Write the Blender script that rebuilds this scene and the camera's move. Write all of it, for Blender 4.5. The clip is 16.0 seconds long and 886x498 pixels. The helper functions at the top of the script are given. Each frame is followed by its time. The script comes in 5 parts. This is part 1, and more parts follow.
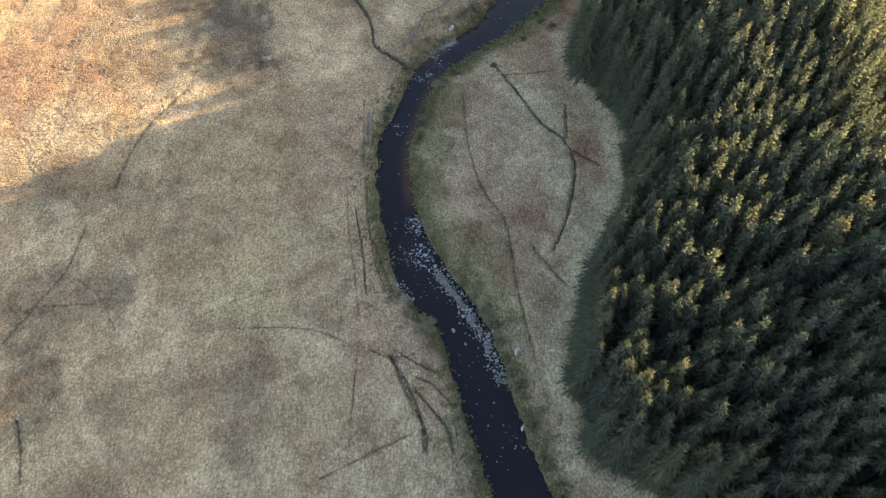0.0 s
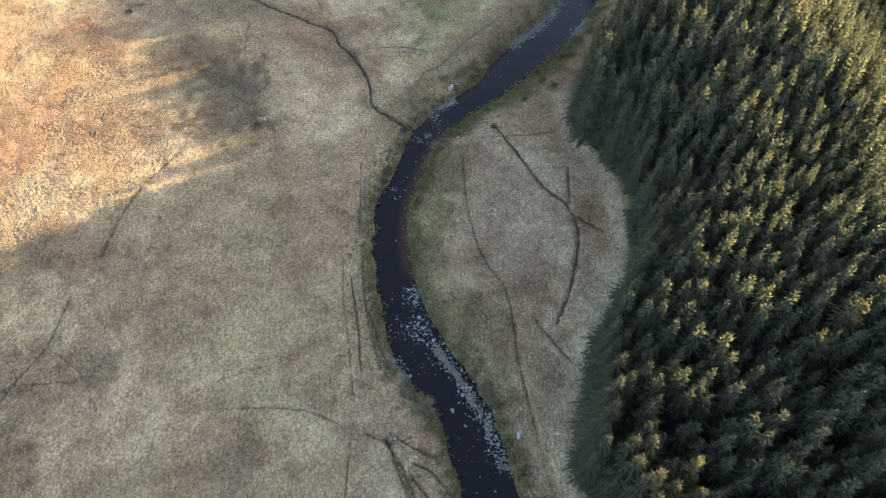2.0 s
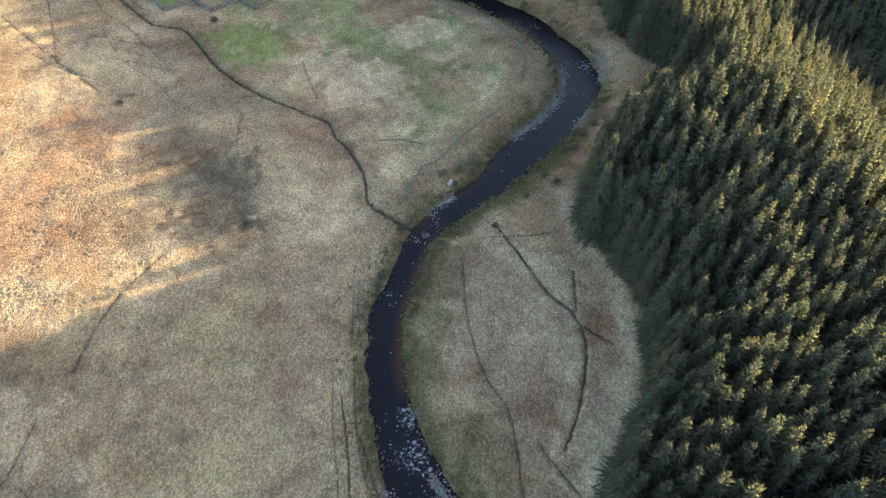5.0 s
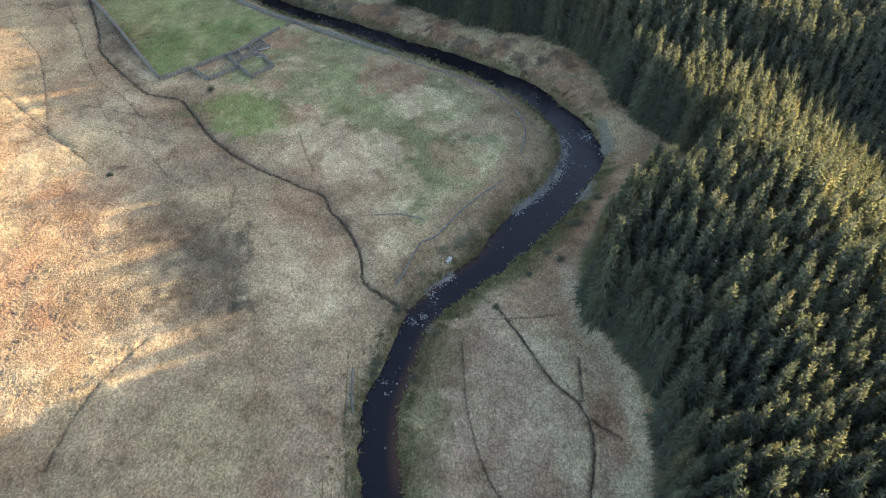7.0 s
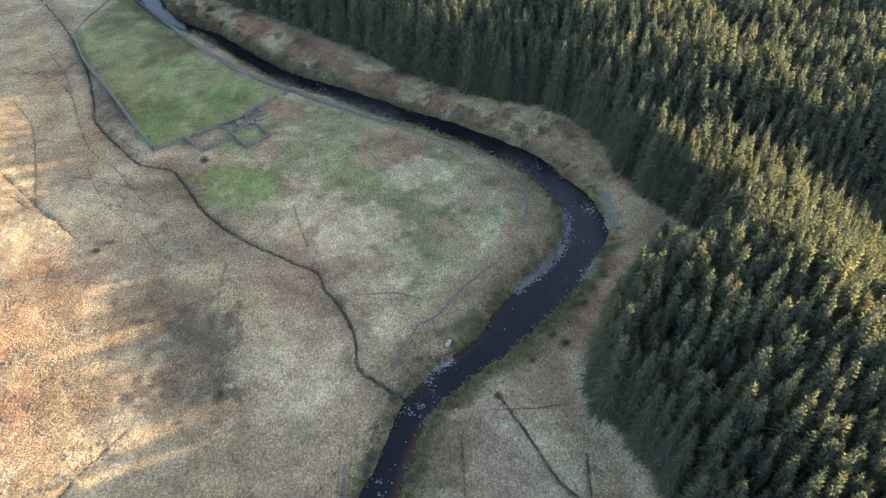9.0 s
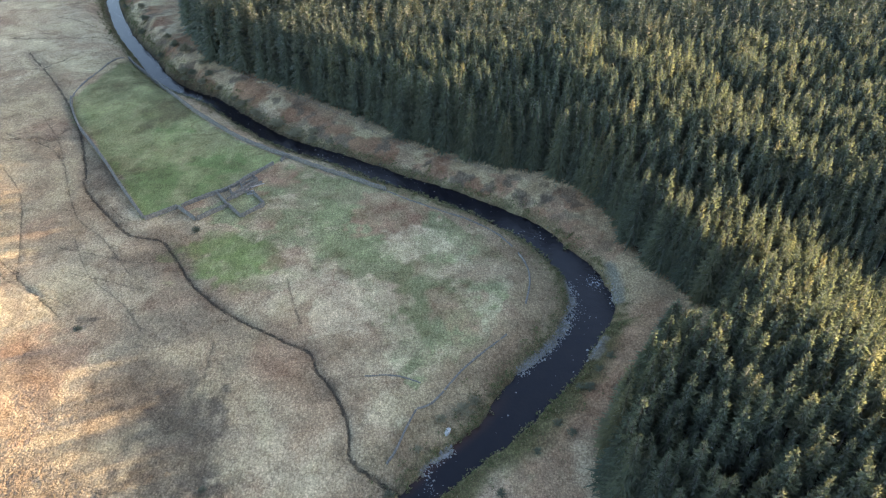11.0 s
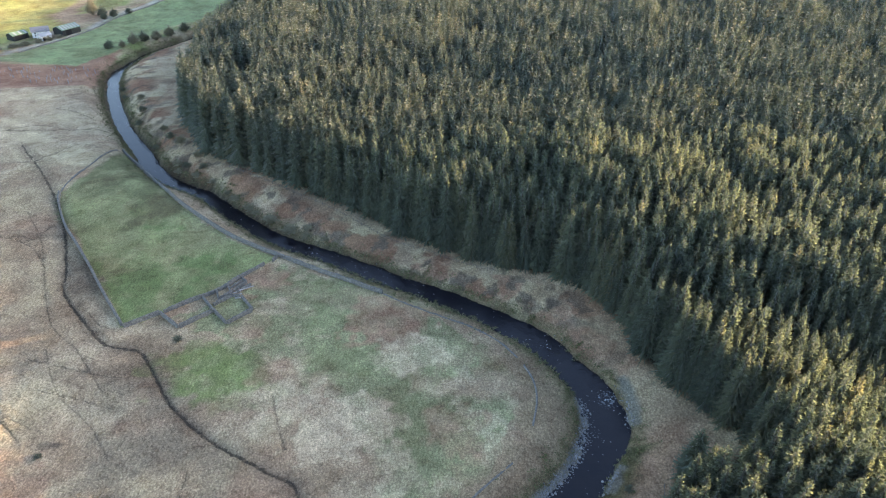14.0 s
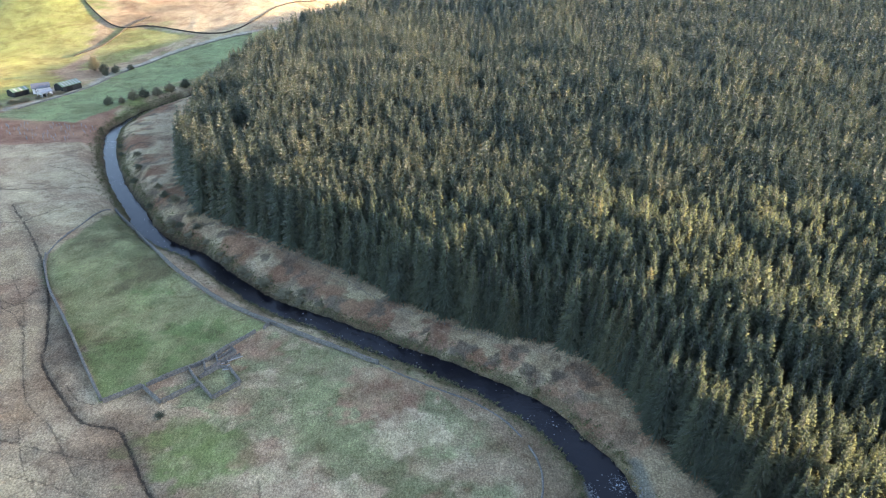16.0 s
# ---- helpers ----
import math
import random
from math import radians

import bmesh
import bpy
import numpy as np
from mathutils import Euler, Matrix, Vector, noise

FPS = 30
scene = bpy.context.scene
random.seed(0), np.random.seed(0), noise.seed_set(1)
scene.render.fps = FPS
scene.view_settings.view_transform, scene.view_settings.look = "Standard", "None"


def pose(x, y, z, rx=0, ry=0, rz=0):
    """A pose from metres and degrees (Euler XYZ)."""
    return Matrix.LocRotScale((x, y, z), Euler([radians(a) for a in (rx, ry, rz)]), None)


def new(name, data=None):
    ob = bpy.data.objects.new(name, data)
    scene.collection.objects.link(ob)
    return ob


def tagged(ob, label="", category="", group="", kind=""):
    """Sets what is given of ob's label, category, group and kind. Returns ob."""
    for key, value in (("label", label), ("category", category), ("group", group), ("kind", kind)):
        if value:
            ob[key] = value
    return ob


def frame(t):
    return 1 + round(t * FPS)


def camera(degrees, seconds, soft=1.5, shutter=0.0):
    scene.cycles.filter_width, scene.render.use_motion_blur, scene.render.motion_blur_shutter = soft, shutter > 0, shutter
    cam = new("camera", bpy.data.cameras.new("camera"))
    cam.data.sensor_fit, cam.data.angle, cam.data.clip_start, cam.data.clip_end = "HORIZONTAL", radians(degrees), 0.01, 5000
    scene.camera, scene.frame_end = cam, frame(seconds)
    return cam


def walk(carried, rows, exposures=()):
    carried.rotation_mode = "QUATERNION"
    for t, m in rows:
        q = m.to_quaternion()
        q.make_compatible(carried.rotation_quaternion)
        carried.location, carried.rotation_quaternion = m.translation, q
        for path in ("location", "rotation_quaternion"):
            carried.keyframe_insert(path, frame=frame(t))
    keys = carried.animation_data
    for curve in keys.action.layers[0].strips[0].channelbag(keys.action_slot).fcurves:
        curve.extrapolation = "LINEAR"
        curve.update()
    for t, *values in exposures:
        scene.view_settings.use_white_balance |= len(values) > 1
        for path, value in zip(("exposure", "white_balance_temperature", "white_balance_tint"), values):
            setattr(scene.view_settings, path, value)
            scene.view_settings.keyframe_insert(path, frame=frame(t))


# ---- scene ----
cam = camera(66.6, 16.0, soft=1.1)
METRES, EYE, TILT, LEAN, TURN = 83.0, 120.0, -58.4, 0.0, 0.0
ROWS = [
    (0.0, 0.0, 0.0, 0.0, 0.0, 0.0, -0.0),
    (0.5, 0.0017, 0.0162, 0.0264, 0.03, 0.56, -0.0),
    (1.0, 0.0023, 0.0326, 0.0527, 0.02, 1.24, -0.02),
    (1.5, 0.0035, 0.0492, 0.0784, 0.04, 1.93, -0.04),
    (2.0, 0.0037, 0.0656, 0.1045, 0.02, 2.61, -0.05),
    (2.5, 0.0054, 0.0822, 0.1308, 0.05, 3.29, -0.06),
    (3.0, 0.0064, 0.0991, 0.1568, 0.05, 3.99, -0.08),
    (3.5, 0.008, 0.1158, 0.1834, 0.07, 4.68, -0.11),
    (4.0, 0.0085, 0.1328, 0.2101, 0.07, 5.38, -0.13),
    (6.5, 0.0141, 0.2167, 0.3422, 0.1, 9.97, -0.21),
    (7.0, 0.0149, 0.2339, 0.3683, 0.11, 11.03, -0.23),
    (7.5, 0.0153, 0.2504, 0.3945, 0.09, 12.09, -0.26),
    (8.0, 0.0158, 0.2668, 0.4209, 0.08, 13.15, -0.28),
    (8.5, 0.0163, 0.2828, 0.4473, 0.07, 14.2, -0.3),
    (9.0, 0.0165, 0.299, 0.4735, 0.06, 15.27, -0.32),
    (11.5, 0.0192, 0.3799, 0.6066, 0.06, 20.47, -0.42),
    (12.0, 0.0198, 0.3958, 0.6339, 0.07, 21.5, -0.43),
    (12.5, 0.0204, 0.4116, 0.6608, 0.08, 22.55, -0.46),
    (13.0, 0.0212, 0.4277, 0.6879, 0.09, 23.59, -0.48),
    (13.5, 0.0219, 0.4435, 0.7152, 0.11, 24.63, -0.5),
    (14.0, 0.0227, 0.4598, 0.7424, 0.13, 25.67, -0.52),
    (14.5, 0.0238, 0.4754, 0.7696, 0.14, 26.69, -0.55),
    (15.0, 0.0245, 0.4917, 0.7968, 0.14, 27.72, -0.57),
    (15.5, 0.026, 0.5076, 0.8243, 0.16, 28.74, -0.6),
    (16.0, 0.0274, 0.5238, 0.8511, 0.18, 29.75, -0.63),
]
EXPOSURES = [(0.0, 2.6, 7250.0, 21.0), (8.0, 2.7, 6850.0, 19.0), (16.0, 2.85, 6250.0, 22.0)]
walk(cam, [(t, pose(0, 0, EYE, TILT, LEAN, TURN) @ pose(METRES * x, METRES * y, METRES * z, 90 + pitch, roll, yaw)) for t, x, y, z, yaw, pitch, roll in ROWS], EXPOSURES)

# ---- sky and sun ----
SUN_ELEVATION, SUN_AZIMUTH = radians(8.2), radians(24.0)
to_sun = Vector((math.cos(SUN_AZIMUTH) * math.cos(SUN_ELEVATION), math.sin(SUN_AZIMUTH) * math.cos(SUN_ELEVATION), math.sin(SUN_ELEVATION)))
world = bpy.data.worlds.new("world")
scene.world = world
world.use_nodes = True
wn, wl = world.node_tree.nodes, world.node_tree.links
sky = wn.new("ShaderNodeTexSky")
sky.sky_type, sky.sun_disc = "NISHITA", False
sky.sun_elevation, sky.sun_rotation = SUN_ELEVATION, math.pi / 2 - SUN_AZIMUTH
sky.air_density, sky.dust_density, sky.ozone_density = 1.0, 1.2, 1.5
wl.new(sky.outputs["Color"], wn["Background"].inputs["Color"])
wn["Background"].inputs["Strength"].default_value = 0.15
sun_data = bpy.data.lights.new("sun", "SUN")
sun_data.energy, sun_data.angle, sun_data.color = 4.2, radians(0.8), (1.0, 0.78, 0.46)
sun = new("sun", sun_data)
sun.rotation_euler = to_sun.to_track_quat("Z", "Y").to_euler()

# ---- materials ----
def material(name, rough=0.9, metal=0.0, spec=0.2):
    m = bpy.data.materials.new(name)
    m.use_nodes = True
    n, l = m.node_tree.nodes, m.node_tree.links
    b = n["Principled BSDF"]
    b.inputs["Roughness"].default_value = rough
    b.inputs["Metallic"].default_value = metal
    b.inputs["Specular IOR Level"].default_value = spec
    return m, n, l, b


def put(n, kind, **values):
    node = n.new(kind)
    for key, value in values.items():
        node.inputs[key.replace("_", " ")].default_value = value
    return node


def ramp(n, l, source, stops):
    r = n.new("ShaderNodeValToRGB")
    while len(r.color_ramp.elements) < len(stops):
        r.color_ramp.elements.new(0.5)
    for e, (at, c) in zip(r.color_ramp.elements, stops):
        e.position, e.color = at, (c, c, c, 1) if isinstance(c, float) else (*c, 1)
    l.new(source, r.inputs["Fac"])
    return r.outputs["Color"]


def mix(n, l, blend, fac, a, b):
    m = n.new("ShaderNodeMix")
    m.data_type, m.blend_type = "RGBA", blend
    for sock, value in (("Factor", fac), (6, a), (7, b)):
        i = m.inputs[0] if sock == "Factor" else m.inputs[sock]
        if hasattr(value, "default_value"):
            l.new(value, i)
        elif isinstance(value, tuple):
            i.default_value = (*value, 1)
        else:
            i.default_value = value
    return m.outputs[2]


def grained(name, colour, scale=3.0, spread=0.35, rough=0.9, bump=0.2, metal=0.0, spec=0.2, fine=6.0, per_object=0.0):
    """A plain surface with coarse stains, fine grain and a little relief."""
    m, n, l, b = material(name, rough, metal, spec)
    co = n.new("ShaderNodeTexCoord").outputs["Object"]
    coarse, grain = put(n, "ShaderNodeTexNoise", Scale=scale, Detail=4.0), put(n, "ShaderNodeTexNoise", Scale=scale * fine, Detail=3.0)
    l.new(co, coarse.inputs["Vector"]), l.new(co, grain.inputs["Vector"])
    c = mix(n, l, "MULTIPLY", 1.0, colour, ramp(n, l, coarse.outputs["Fac"], [(0.25, 1 - spread), (0.75, 1 + 0.0), (1.0, 1.0)]))
    c = mix(n, l, "MULTIPLY", 1.0, c, ramp(n, l, grain.outputs["Fac"], [(0.3, 1 - spread * 0.8), (0.7, 1.0)]))
    if per_object:
        c = mix(n, l, "MULTIPLY", 1.0, c, ramp(n, l, n.new("ShaderNodeObjectInfo").outputs["Random"], [(0.0, 1 - per_object), (1.0, 1.0)]))
    l.new(c, b.inputs["Base Color"])
    bp = put(n, "ShaderNodeBump", Strength=bump, Distance=0.1)
    l.new(grain.outputs["Fac"], bp.inputs["Height"]), l.new(bp.outputs["Normal"], b.inputs["Normal"])
    return m


def ground_material():
    m, n, l, b = material("moor_ground", 1.0, 0.0, 0.1)
    co = n.new("ShaderNodeTexCoord").outputs["Object"]
    tint = n.new("ShaderNodeAttribute")
    tint.attribute_name = "ground_tint"
    wet = n.new("ShaderNodeAttribute")
    wet.attribute_name = "tussock"
    tuft = put(n, "ShaderNodeTexVoronoi", Scale=1.9)
    warp = put(n, "ShaderNodeTexNoise", Scale=1.6, Detail=4.0, Roughness=0.7)
    shift = n.new("ShaderNodeVectorMath")
    shift.operation = "MULTIPLY_ADD"
    shift.inputs[1].default_value = (0.9, 0.9, 0.9)
    l.new(warp.outputs["Color"], shift.inputs[0]), l.new(co, shift.inputs[2])
    l.new(co, warp.inputs["Vector"]), l.new(shift.outputs[0], tuft.inputs["Vector"])
    lay = n.new("ShaderNodeMapping")
    lay.inputs["Rotation"].default_value, lay.inputs["Scale"].default_value = (0, 0, 0.35), (1.0, 0.3, 1.0)
    l.new(co, lay.inputs["Vector"])
    blades = put(n, "ShaderNodeTexNoise", Scale=2.6, Detail=5.0, Roughness=0.75)
    l.new(lay.outputs[0], blades.inputs["Vector"])
    grass = put(n, "ShaderNodeTexNoise", Scale=2.4, Detail=8.0, Roughness=0.85)
    patch = put(n, "ShaderNodeTexNoise", Scale=0.16, Detail=8.0, Roughness=0.72, Distortion=0.6)
    fleck = put(n, "ShaderNodeTexNoise", Scale=0.5, Detail=7.0, Roughness=0.75, Distortion=0.8)
    blot = put(n, "ShaderNodeTexNoise", Scale=0.045, Detail=5.0, Roughness=0.62, Distortion=0.5)
    for t in (grass, patch, blot, fleck):
        l.new(co, t.inputs["Vector"])
    c = tint.outputs["Color"]
    c = mix(n, l, "MULTIPLY", 1.0, c, ramp(n, l, patch.outputs["Fac"], [(0.36, (0.76, 0.72, 0.69)), (0.46, (0.97, 0.96, 0.94)), (0.56, (1.04, 1.04, 1.03)), (0.66, (1.24, 1.24, 1.22))]))
    c = mix(n, l, "MULTIPLY", 0.9, c, ramp(n, l, blot.outputs["Fac"], [(0.38, (0.8, 0.73, 0.7)), (0.5, (1.0, 0.99, 0.97)), (0.62, (1.14, 1.17, 1.1))]))
    c = mix(n, l, "MULTIPLY", wet.outputs["Fac"], c, ramp(n, l, fleck.outputs["Fac"], [(0.33, (0.7, 0.64, 0.6)), (0.43, (1.0, 1.0, 1.0)), (0.6, (1.04, 1.04, 1.03)), (0.7, (1.16, 1.16, 1.14))]))
    c = mix(n, l, "MULTIPLY", wet.outputs["Fac"], c, ramp(n, l, tuft.outputs["Distance"], [(0.12, 1.28), (0.4, 1.02), (0.7, 0.66)]))
    c = mix(n, l, "MULTIPLY", 1.0, c, ramp(n, l, grass.outputs["Fac"], [(0.35, (0.58, 0.56, 0.54)), (0.5, (1.0, 0.99, 0.98)), (0.65, (1.44, 1.42, 1.38))]))
    c = mix(n, l, "MULTIPLY", 0.7, c, ramp(n, l, blades.outputs["Fac"], [(0.36, (0.66, 0.64, 0.62)), (0.64, (1.34, 1.33, 1.3))]))
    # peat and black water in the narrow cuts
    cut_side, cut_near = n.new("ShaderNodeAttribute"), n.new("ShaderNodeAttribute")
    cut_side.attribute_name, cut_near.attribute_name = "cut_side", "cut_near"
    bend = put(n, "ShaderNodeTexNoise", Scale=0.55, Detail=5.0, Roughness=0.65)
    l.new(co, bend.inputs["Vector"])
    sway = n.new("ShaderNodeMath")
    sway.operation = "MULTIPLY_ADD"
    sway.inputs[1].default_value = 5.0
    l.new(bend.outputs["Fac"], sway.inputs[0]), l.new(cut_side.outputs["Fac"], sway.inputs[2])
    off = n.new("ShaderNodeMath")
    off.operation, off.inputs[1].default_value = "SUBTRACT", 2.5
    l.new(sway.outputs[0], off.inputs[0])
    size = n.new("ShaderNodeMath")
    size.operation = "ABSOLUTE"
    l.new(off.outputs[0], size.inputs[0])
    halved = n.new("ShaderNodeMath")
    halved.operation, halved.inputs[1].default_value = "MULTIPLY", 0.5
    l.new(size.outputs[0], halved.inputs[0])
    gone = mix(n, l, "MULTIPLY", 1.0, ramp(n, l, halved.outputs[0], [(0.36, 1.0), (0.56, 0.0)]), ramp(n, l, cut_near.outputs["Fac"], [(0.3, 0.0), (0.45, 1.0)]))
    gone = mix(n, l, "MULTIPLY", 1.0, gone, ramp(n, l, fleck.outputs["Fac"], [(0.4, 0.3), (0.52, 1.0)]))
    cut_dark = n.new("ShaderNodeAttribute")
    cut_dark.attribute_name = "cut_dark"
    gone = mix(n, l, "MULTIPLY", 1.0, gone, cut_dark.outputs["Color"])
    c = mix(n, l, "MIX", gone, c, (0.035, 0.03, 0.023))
    l.new(c, b.inputs["Base Color"])
    inv = n.new("ShaderNodeMath")
    inv.operation = "MULTIPLY_ADD"
    inv.inputs[1].default_value = -0.4
    l.new(tuft.outputs["Distance"], inv.inputs[0]), l.new(grass.outputs["Fac"], inv.inputs[2])
    bp = put(n, "ShaderNodeBump", Strength=0.8, Distance=0.55)
    l.new(inv.outputs[0], bp.inputs["Height"]), l.new(bp.outputs["Normal"], b.inputs["Normal"])
    return m


def water_material():
    m, n, l, b = material("peaty_water", 0.06, 0.0, 0.36)
    b.inputs["IOR"].default_value = 1.33
    co = n.new("ShaderNodeTexCoord").outputs["Object"]
    foam, shoal = n.new("ShaderNodeAttribute"), n.new("ShaderNodeAttribute")
    foam.attribute_name, shoal.attribute_name = "riffle", "shoal"
    flecks = put(n, "ShaderNodeTexNoise", Scale=1.5, Detail=7.0, Roughness=0.8)
    ripple = put(n, "ShaderNodeTexNoise", Scale=1.3, Detail=5.0, Roughness=0.6)
    bed = put(n, "ShaderNodeTexNoise", Scale=0.35, Detail=4.0)
    for t in (flecks, ripple, bed):
        l.new(co, t.inputs["Vector"])
    s = n.new("ShaderNodeMath")
    s.operation = "MULTIPLY_ADD"
    s.inputs[1].default_value = 0.42
    l.new(foam.outputs["Fac"], s.inputs[0]), l.new(flecks.outputs["Fac"], s.inputs[2])
    white = ramp(n, l, s.outputs[0], [(0.82, 0.0), (0.95, 1.0)])
    deep = mix(n, l, "MIX", bed.outputs["Fac"], (0.004, 0.005, 0.009), (0.011, 0.009, 0.010))
    c = mix(n, l, "MIX", shoal.outputs["Fac"], deep, (0.07, 0.032, 0.02))
    c = mix(n, l, "MIX", white, c, (0.5, 0.53, 0.55))
    l.new(c, b.inputs["Base Color"])
    l.new(ramp(n, l, white, [(0.0, 0.05), (1.0, 0.6)]), b.inputs["Roughness"])
    bp = put(n, "ShaderNodeBump", Strength=0.22, Distance=0.25)
    l.new(ripple.outputs["Fac"], bp.inputs["Height"]), l.new(bp.outputs["Normal"], b.inputs["Normal"])
    return m


def needle_material(name, open_sprays):
    m, n, l, b = material(name, 0.75, 0.0, 0.25)
    co = n.new("ShaderNodeTexCoord").outputs["Object"]
    tint = n.new("ShaderNodeAttribute")
    tint.attribute_name = "tree_tint"
    grain, each = put(n, "ShaderNodeTexNoise", Scale=1.6, Detail=5.0, Roughness=0.7), n.new("ShaderNodeObjectInfo")
    l.new(co, grain.inputs["Vector"])
    add = n.new("ShaderNodeMath")
    l.new(tint.outputs["Fac"], add.inputs[0]), l.new(each.outputs["Random"], add.inputs[1])
    wrap = n.new("ShaderNodeMath")
    wrap.operation = "FRACT"
    l.new(add.outputs[0], wrap.inputs[0])
    c = ramp(n, l, wrap.outputs[0], [(0.0, (0.069, 0.089, 0.066)), (0.45, (0.088, 0.11, 0.078)), (0.8, (0.105, 0.123, 0.084)), (0.95, (0.12, 0.132, 0.084)), (1.0, (0.142, 0.142, 0.084))])
    # sunlight painted on: bough tips near the top mix towards paler gold
    tip_light = n.new("ShaderNodeAttribute")
    tip_light.attribute_name = "tip_light"
    c = mix(n, l, "MIX", tip_light.outputs["Fac"], c, mix(n, l, "MULTIPLY", 1.0, c, (1.35, 1.28, 1.08)))
    c = mix(n, l, "MULTIPLY", 1.0, c, ramp(n, l, grain.outputs["Fac"], [(0.3, 0.65), (0.7, 1.3)]))
    l.new(c, b.inputs["Base Color"])
    # sheen pales the needles, standing in for haze over the wood
    b.inputs["Sheen Weight"].default_value, b.inputs["Sheen Roughness"].default_value = 0.5, 0.5
    thin = n.new("ShaderNodeBsdfTranslucent")
    l.new(mix(n, l, "MULTIPLY", 1.0, c, (1.5, 1.45, 1.2)), thin.inputs["Color"])
    both = n.new("ShaderNodeMixShader")
    both.inputs[0].default_value = 0.58
    l.new(b.outputs[0], both.inputs[1]), l.new(thin.outputs[0], both.inputs[2])
    l.new(both.outputs[0], n["Material Output"].inputs["Surface"])
    if not open_sprays:
        return m
    # gaps between the sprays of needles
    gaps, clear, final = put(n, "ShaderNodeTexNoise", Scale=1.6, Detail=2.0, Roughness=0.6), n.new("ShaderNodeBsdfTransparent"), n.new("ShaderNodeMixShader")
    l.new(co, gaps.inputs["Vector"])
    l.new(ramp(n, l, gaps.outputs["Fac"], [(0.445, 0.0), (0.455, 1.0)]), final.inputs[0])
    l.new(clear.outputs[0], final.inputs[1]), l.new(both.outputs[0], final.inputs[2])
    l.new(final.outputs[0], n["Material Output"].inputs["Surface"])
    return m


GROUND, WATER, NEEDLES, FAR_NEEDLES = ground_material(), water_material(), needle_material("spruce_needles", True), needle_material("far_spruce_needles", False)
BARK = grained("spruce_bark", (0.12, 0.085, 0.06), 4.0, 0.4)
STONE = grained("wall_stone", (0.29, 0.27, 0.235), 1.6, 0.6, 0.95, 0.8, fine=4.0)
BOULDER = grained("river_stone", (0.44, 0.435, 0.42), 0.8, 0.55, 0.7, 0.4, spec=0.4, per_object=0.4)
WHITE_STONE = grained("white_stone", (0.56, 0.55, 0.52), 0.9, 0.4, 0.8, 0.6)
TWIGS = grained("bare_twigs", (0.3, 0.27, 0.175), 0.6, 0.4, 0.9, 0.0)
DARK_TWIGS = grained("dark_twigs", (0.16, 0.165, 0.11), 0.6, 0.4, 0.9, 0.0)

# ---- plan helpers ----
def value_noise(x, y, seed):
    xi, yi = np.floor(x).astype(np.int64), np.floor(y).astype(np.int64)
    fx, fy = x - xi, y - yi
    fx, fy = fx * fx * (3 - 2 * fx), fy * fy * (3 - 2 * fy)

    def lattice(i, j):
        n = (i * 374761393 + j * 668265263 + seed * 1442695041) & 0xFFFFFFFF
        n = ((n ^ (n >> 13)) * 1274126177) & 0xFFFFFFFF
        return ((n ^ (n >> 16)) & 0xFFFF) / 65535.0
    a, b = lattice(xi, yi), lattice(xi + 1, yi)
    c, d = lattice(xi, yi + 1), lattice(xi + 1, yi + 1)
    return (a + (b - a) * fx) * (1 - fy) + (c + (d - c) * fx) * fy


def fbm(x, y, size, seed=1, octaves=4):
    """Noise in -1..1 with features of that many metres."""
    total, amp, norm = 0.0, 1.0, 0.0
    for o in range(octaves):
        total = total + amp * (value_noise(x / size + 17.3 * o, y / size - 9.1 * o, seed + o) * 2 - 1)
        norm, amp, size = norm + amp, amp * 0.5, size * 0.5
    return total / norm * 1.5


def step(lo, hi, v):
    u = np.clip((v - lo) / (hi - lo), 0, 1)
    return u * u * (3 - 2 * u)


def smooth_path(points, spacing):
    """A Catmull-Rom line through plan points (any number of columns), at about even spacing."""
    p = np.array(points, float)
    p = np.vstack([2 * p[0] - p[1], p, 2 * p[-1] - p[-2]])
    out = []
    for i in range(1, len(p) - 2):
        n = max(1, int(np.hypot(*(p[i + 1] - p[i])[:2]) / spacing))
        for k in range(n):
            t = k / n
            out.append(0.5 * (2 * p[i] + (p[i + 1] - p[i - 1]) * t + (2 * p[i - 1] - 5 * p[i] + 4 * p[i + 1] - p[i + 2]) * t * t + (3 * p[i] - p[i - 1] - 3 * p[i + 1] + p[i + 2]) * t ** 3))
    out.append(p[-2])
    return np.array(out)


def path_distance(x, y, path, reach=25.0):
    """How far each plan point lies from the line, the line's third column there, and the side (1: right of its way)."""
    x, y = np.asarray(x, float), np.asarray(y, float)
    best, extra, side = np.full(x.shape, 1e6), np.zeros(x.shape), np.zeros(x.shape)
    chunk = 6
    for s in range(0, len(path) - 1, chunk):
        seg = path[s:s + chunk + 1]
        lo, hi = seg[:, :2].min(0) - reach, seg[:, :2].max(0) + reach
        idx = np.nonzero((x > lo[0]) & (x < hi[0]) & (y > lo[1]) & (y < hi[1]))
        if not len(idx[0]):
            continue
        px, py = x[idx], y[idx]
        for a, b in zip(seg[:-1], seg[1:]):
            d = b[:2] - a[:2]
            u = np.clip(((px - a[0]) * d[0] + (py - a[1]) * d[1]) / (d @ d + 1e-9), 0, 1)
            dist = np.hypot(px - a[0] - u * d[0], py - a[1] - u * d[1])
            near = dist < best[idx]
            sub = tuple(k[near] for k in idx)
            best[sub] = dist[near]
            if path.shape[1] > 2:
                extra[sub] = (a[2] + u * (b[2] - a[2]))[near]
            side[sub] = np.sign((px - a[0]) * d[1] - (py - a[1]) * d[0])[near]
    return best, extra, side


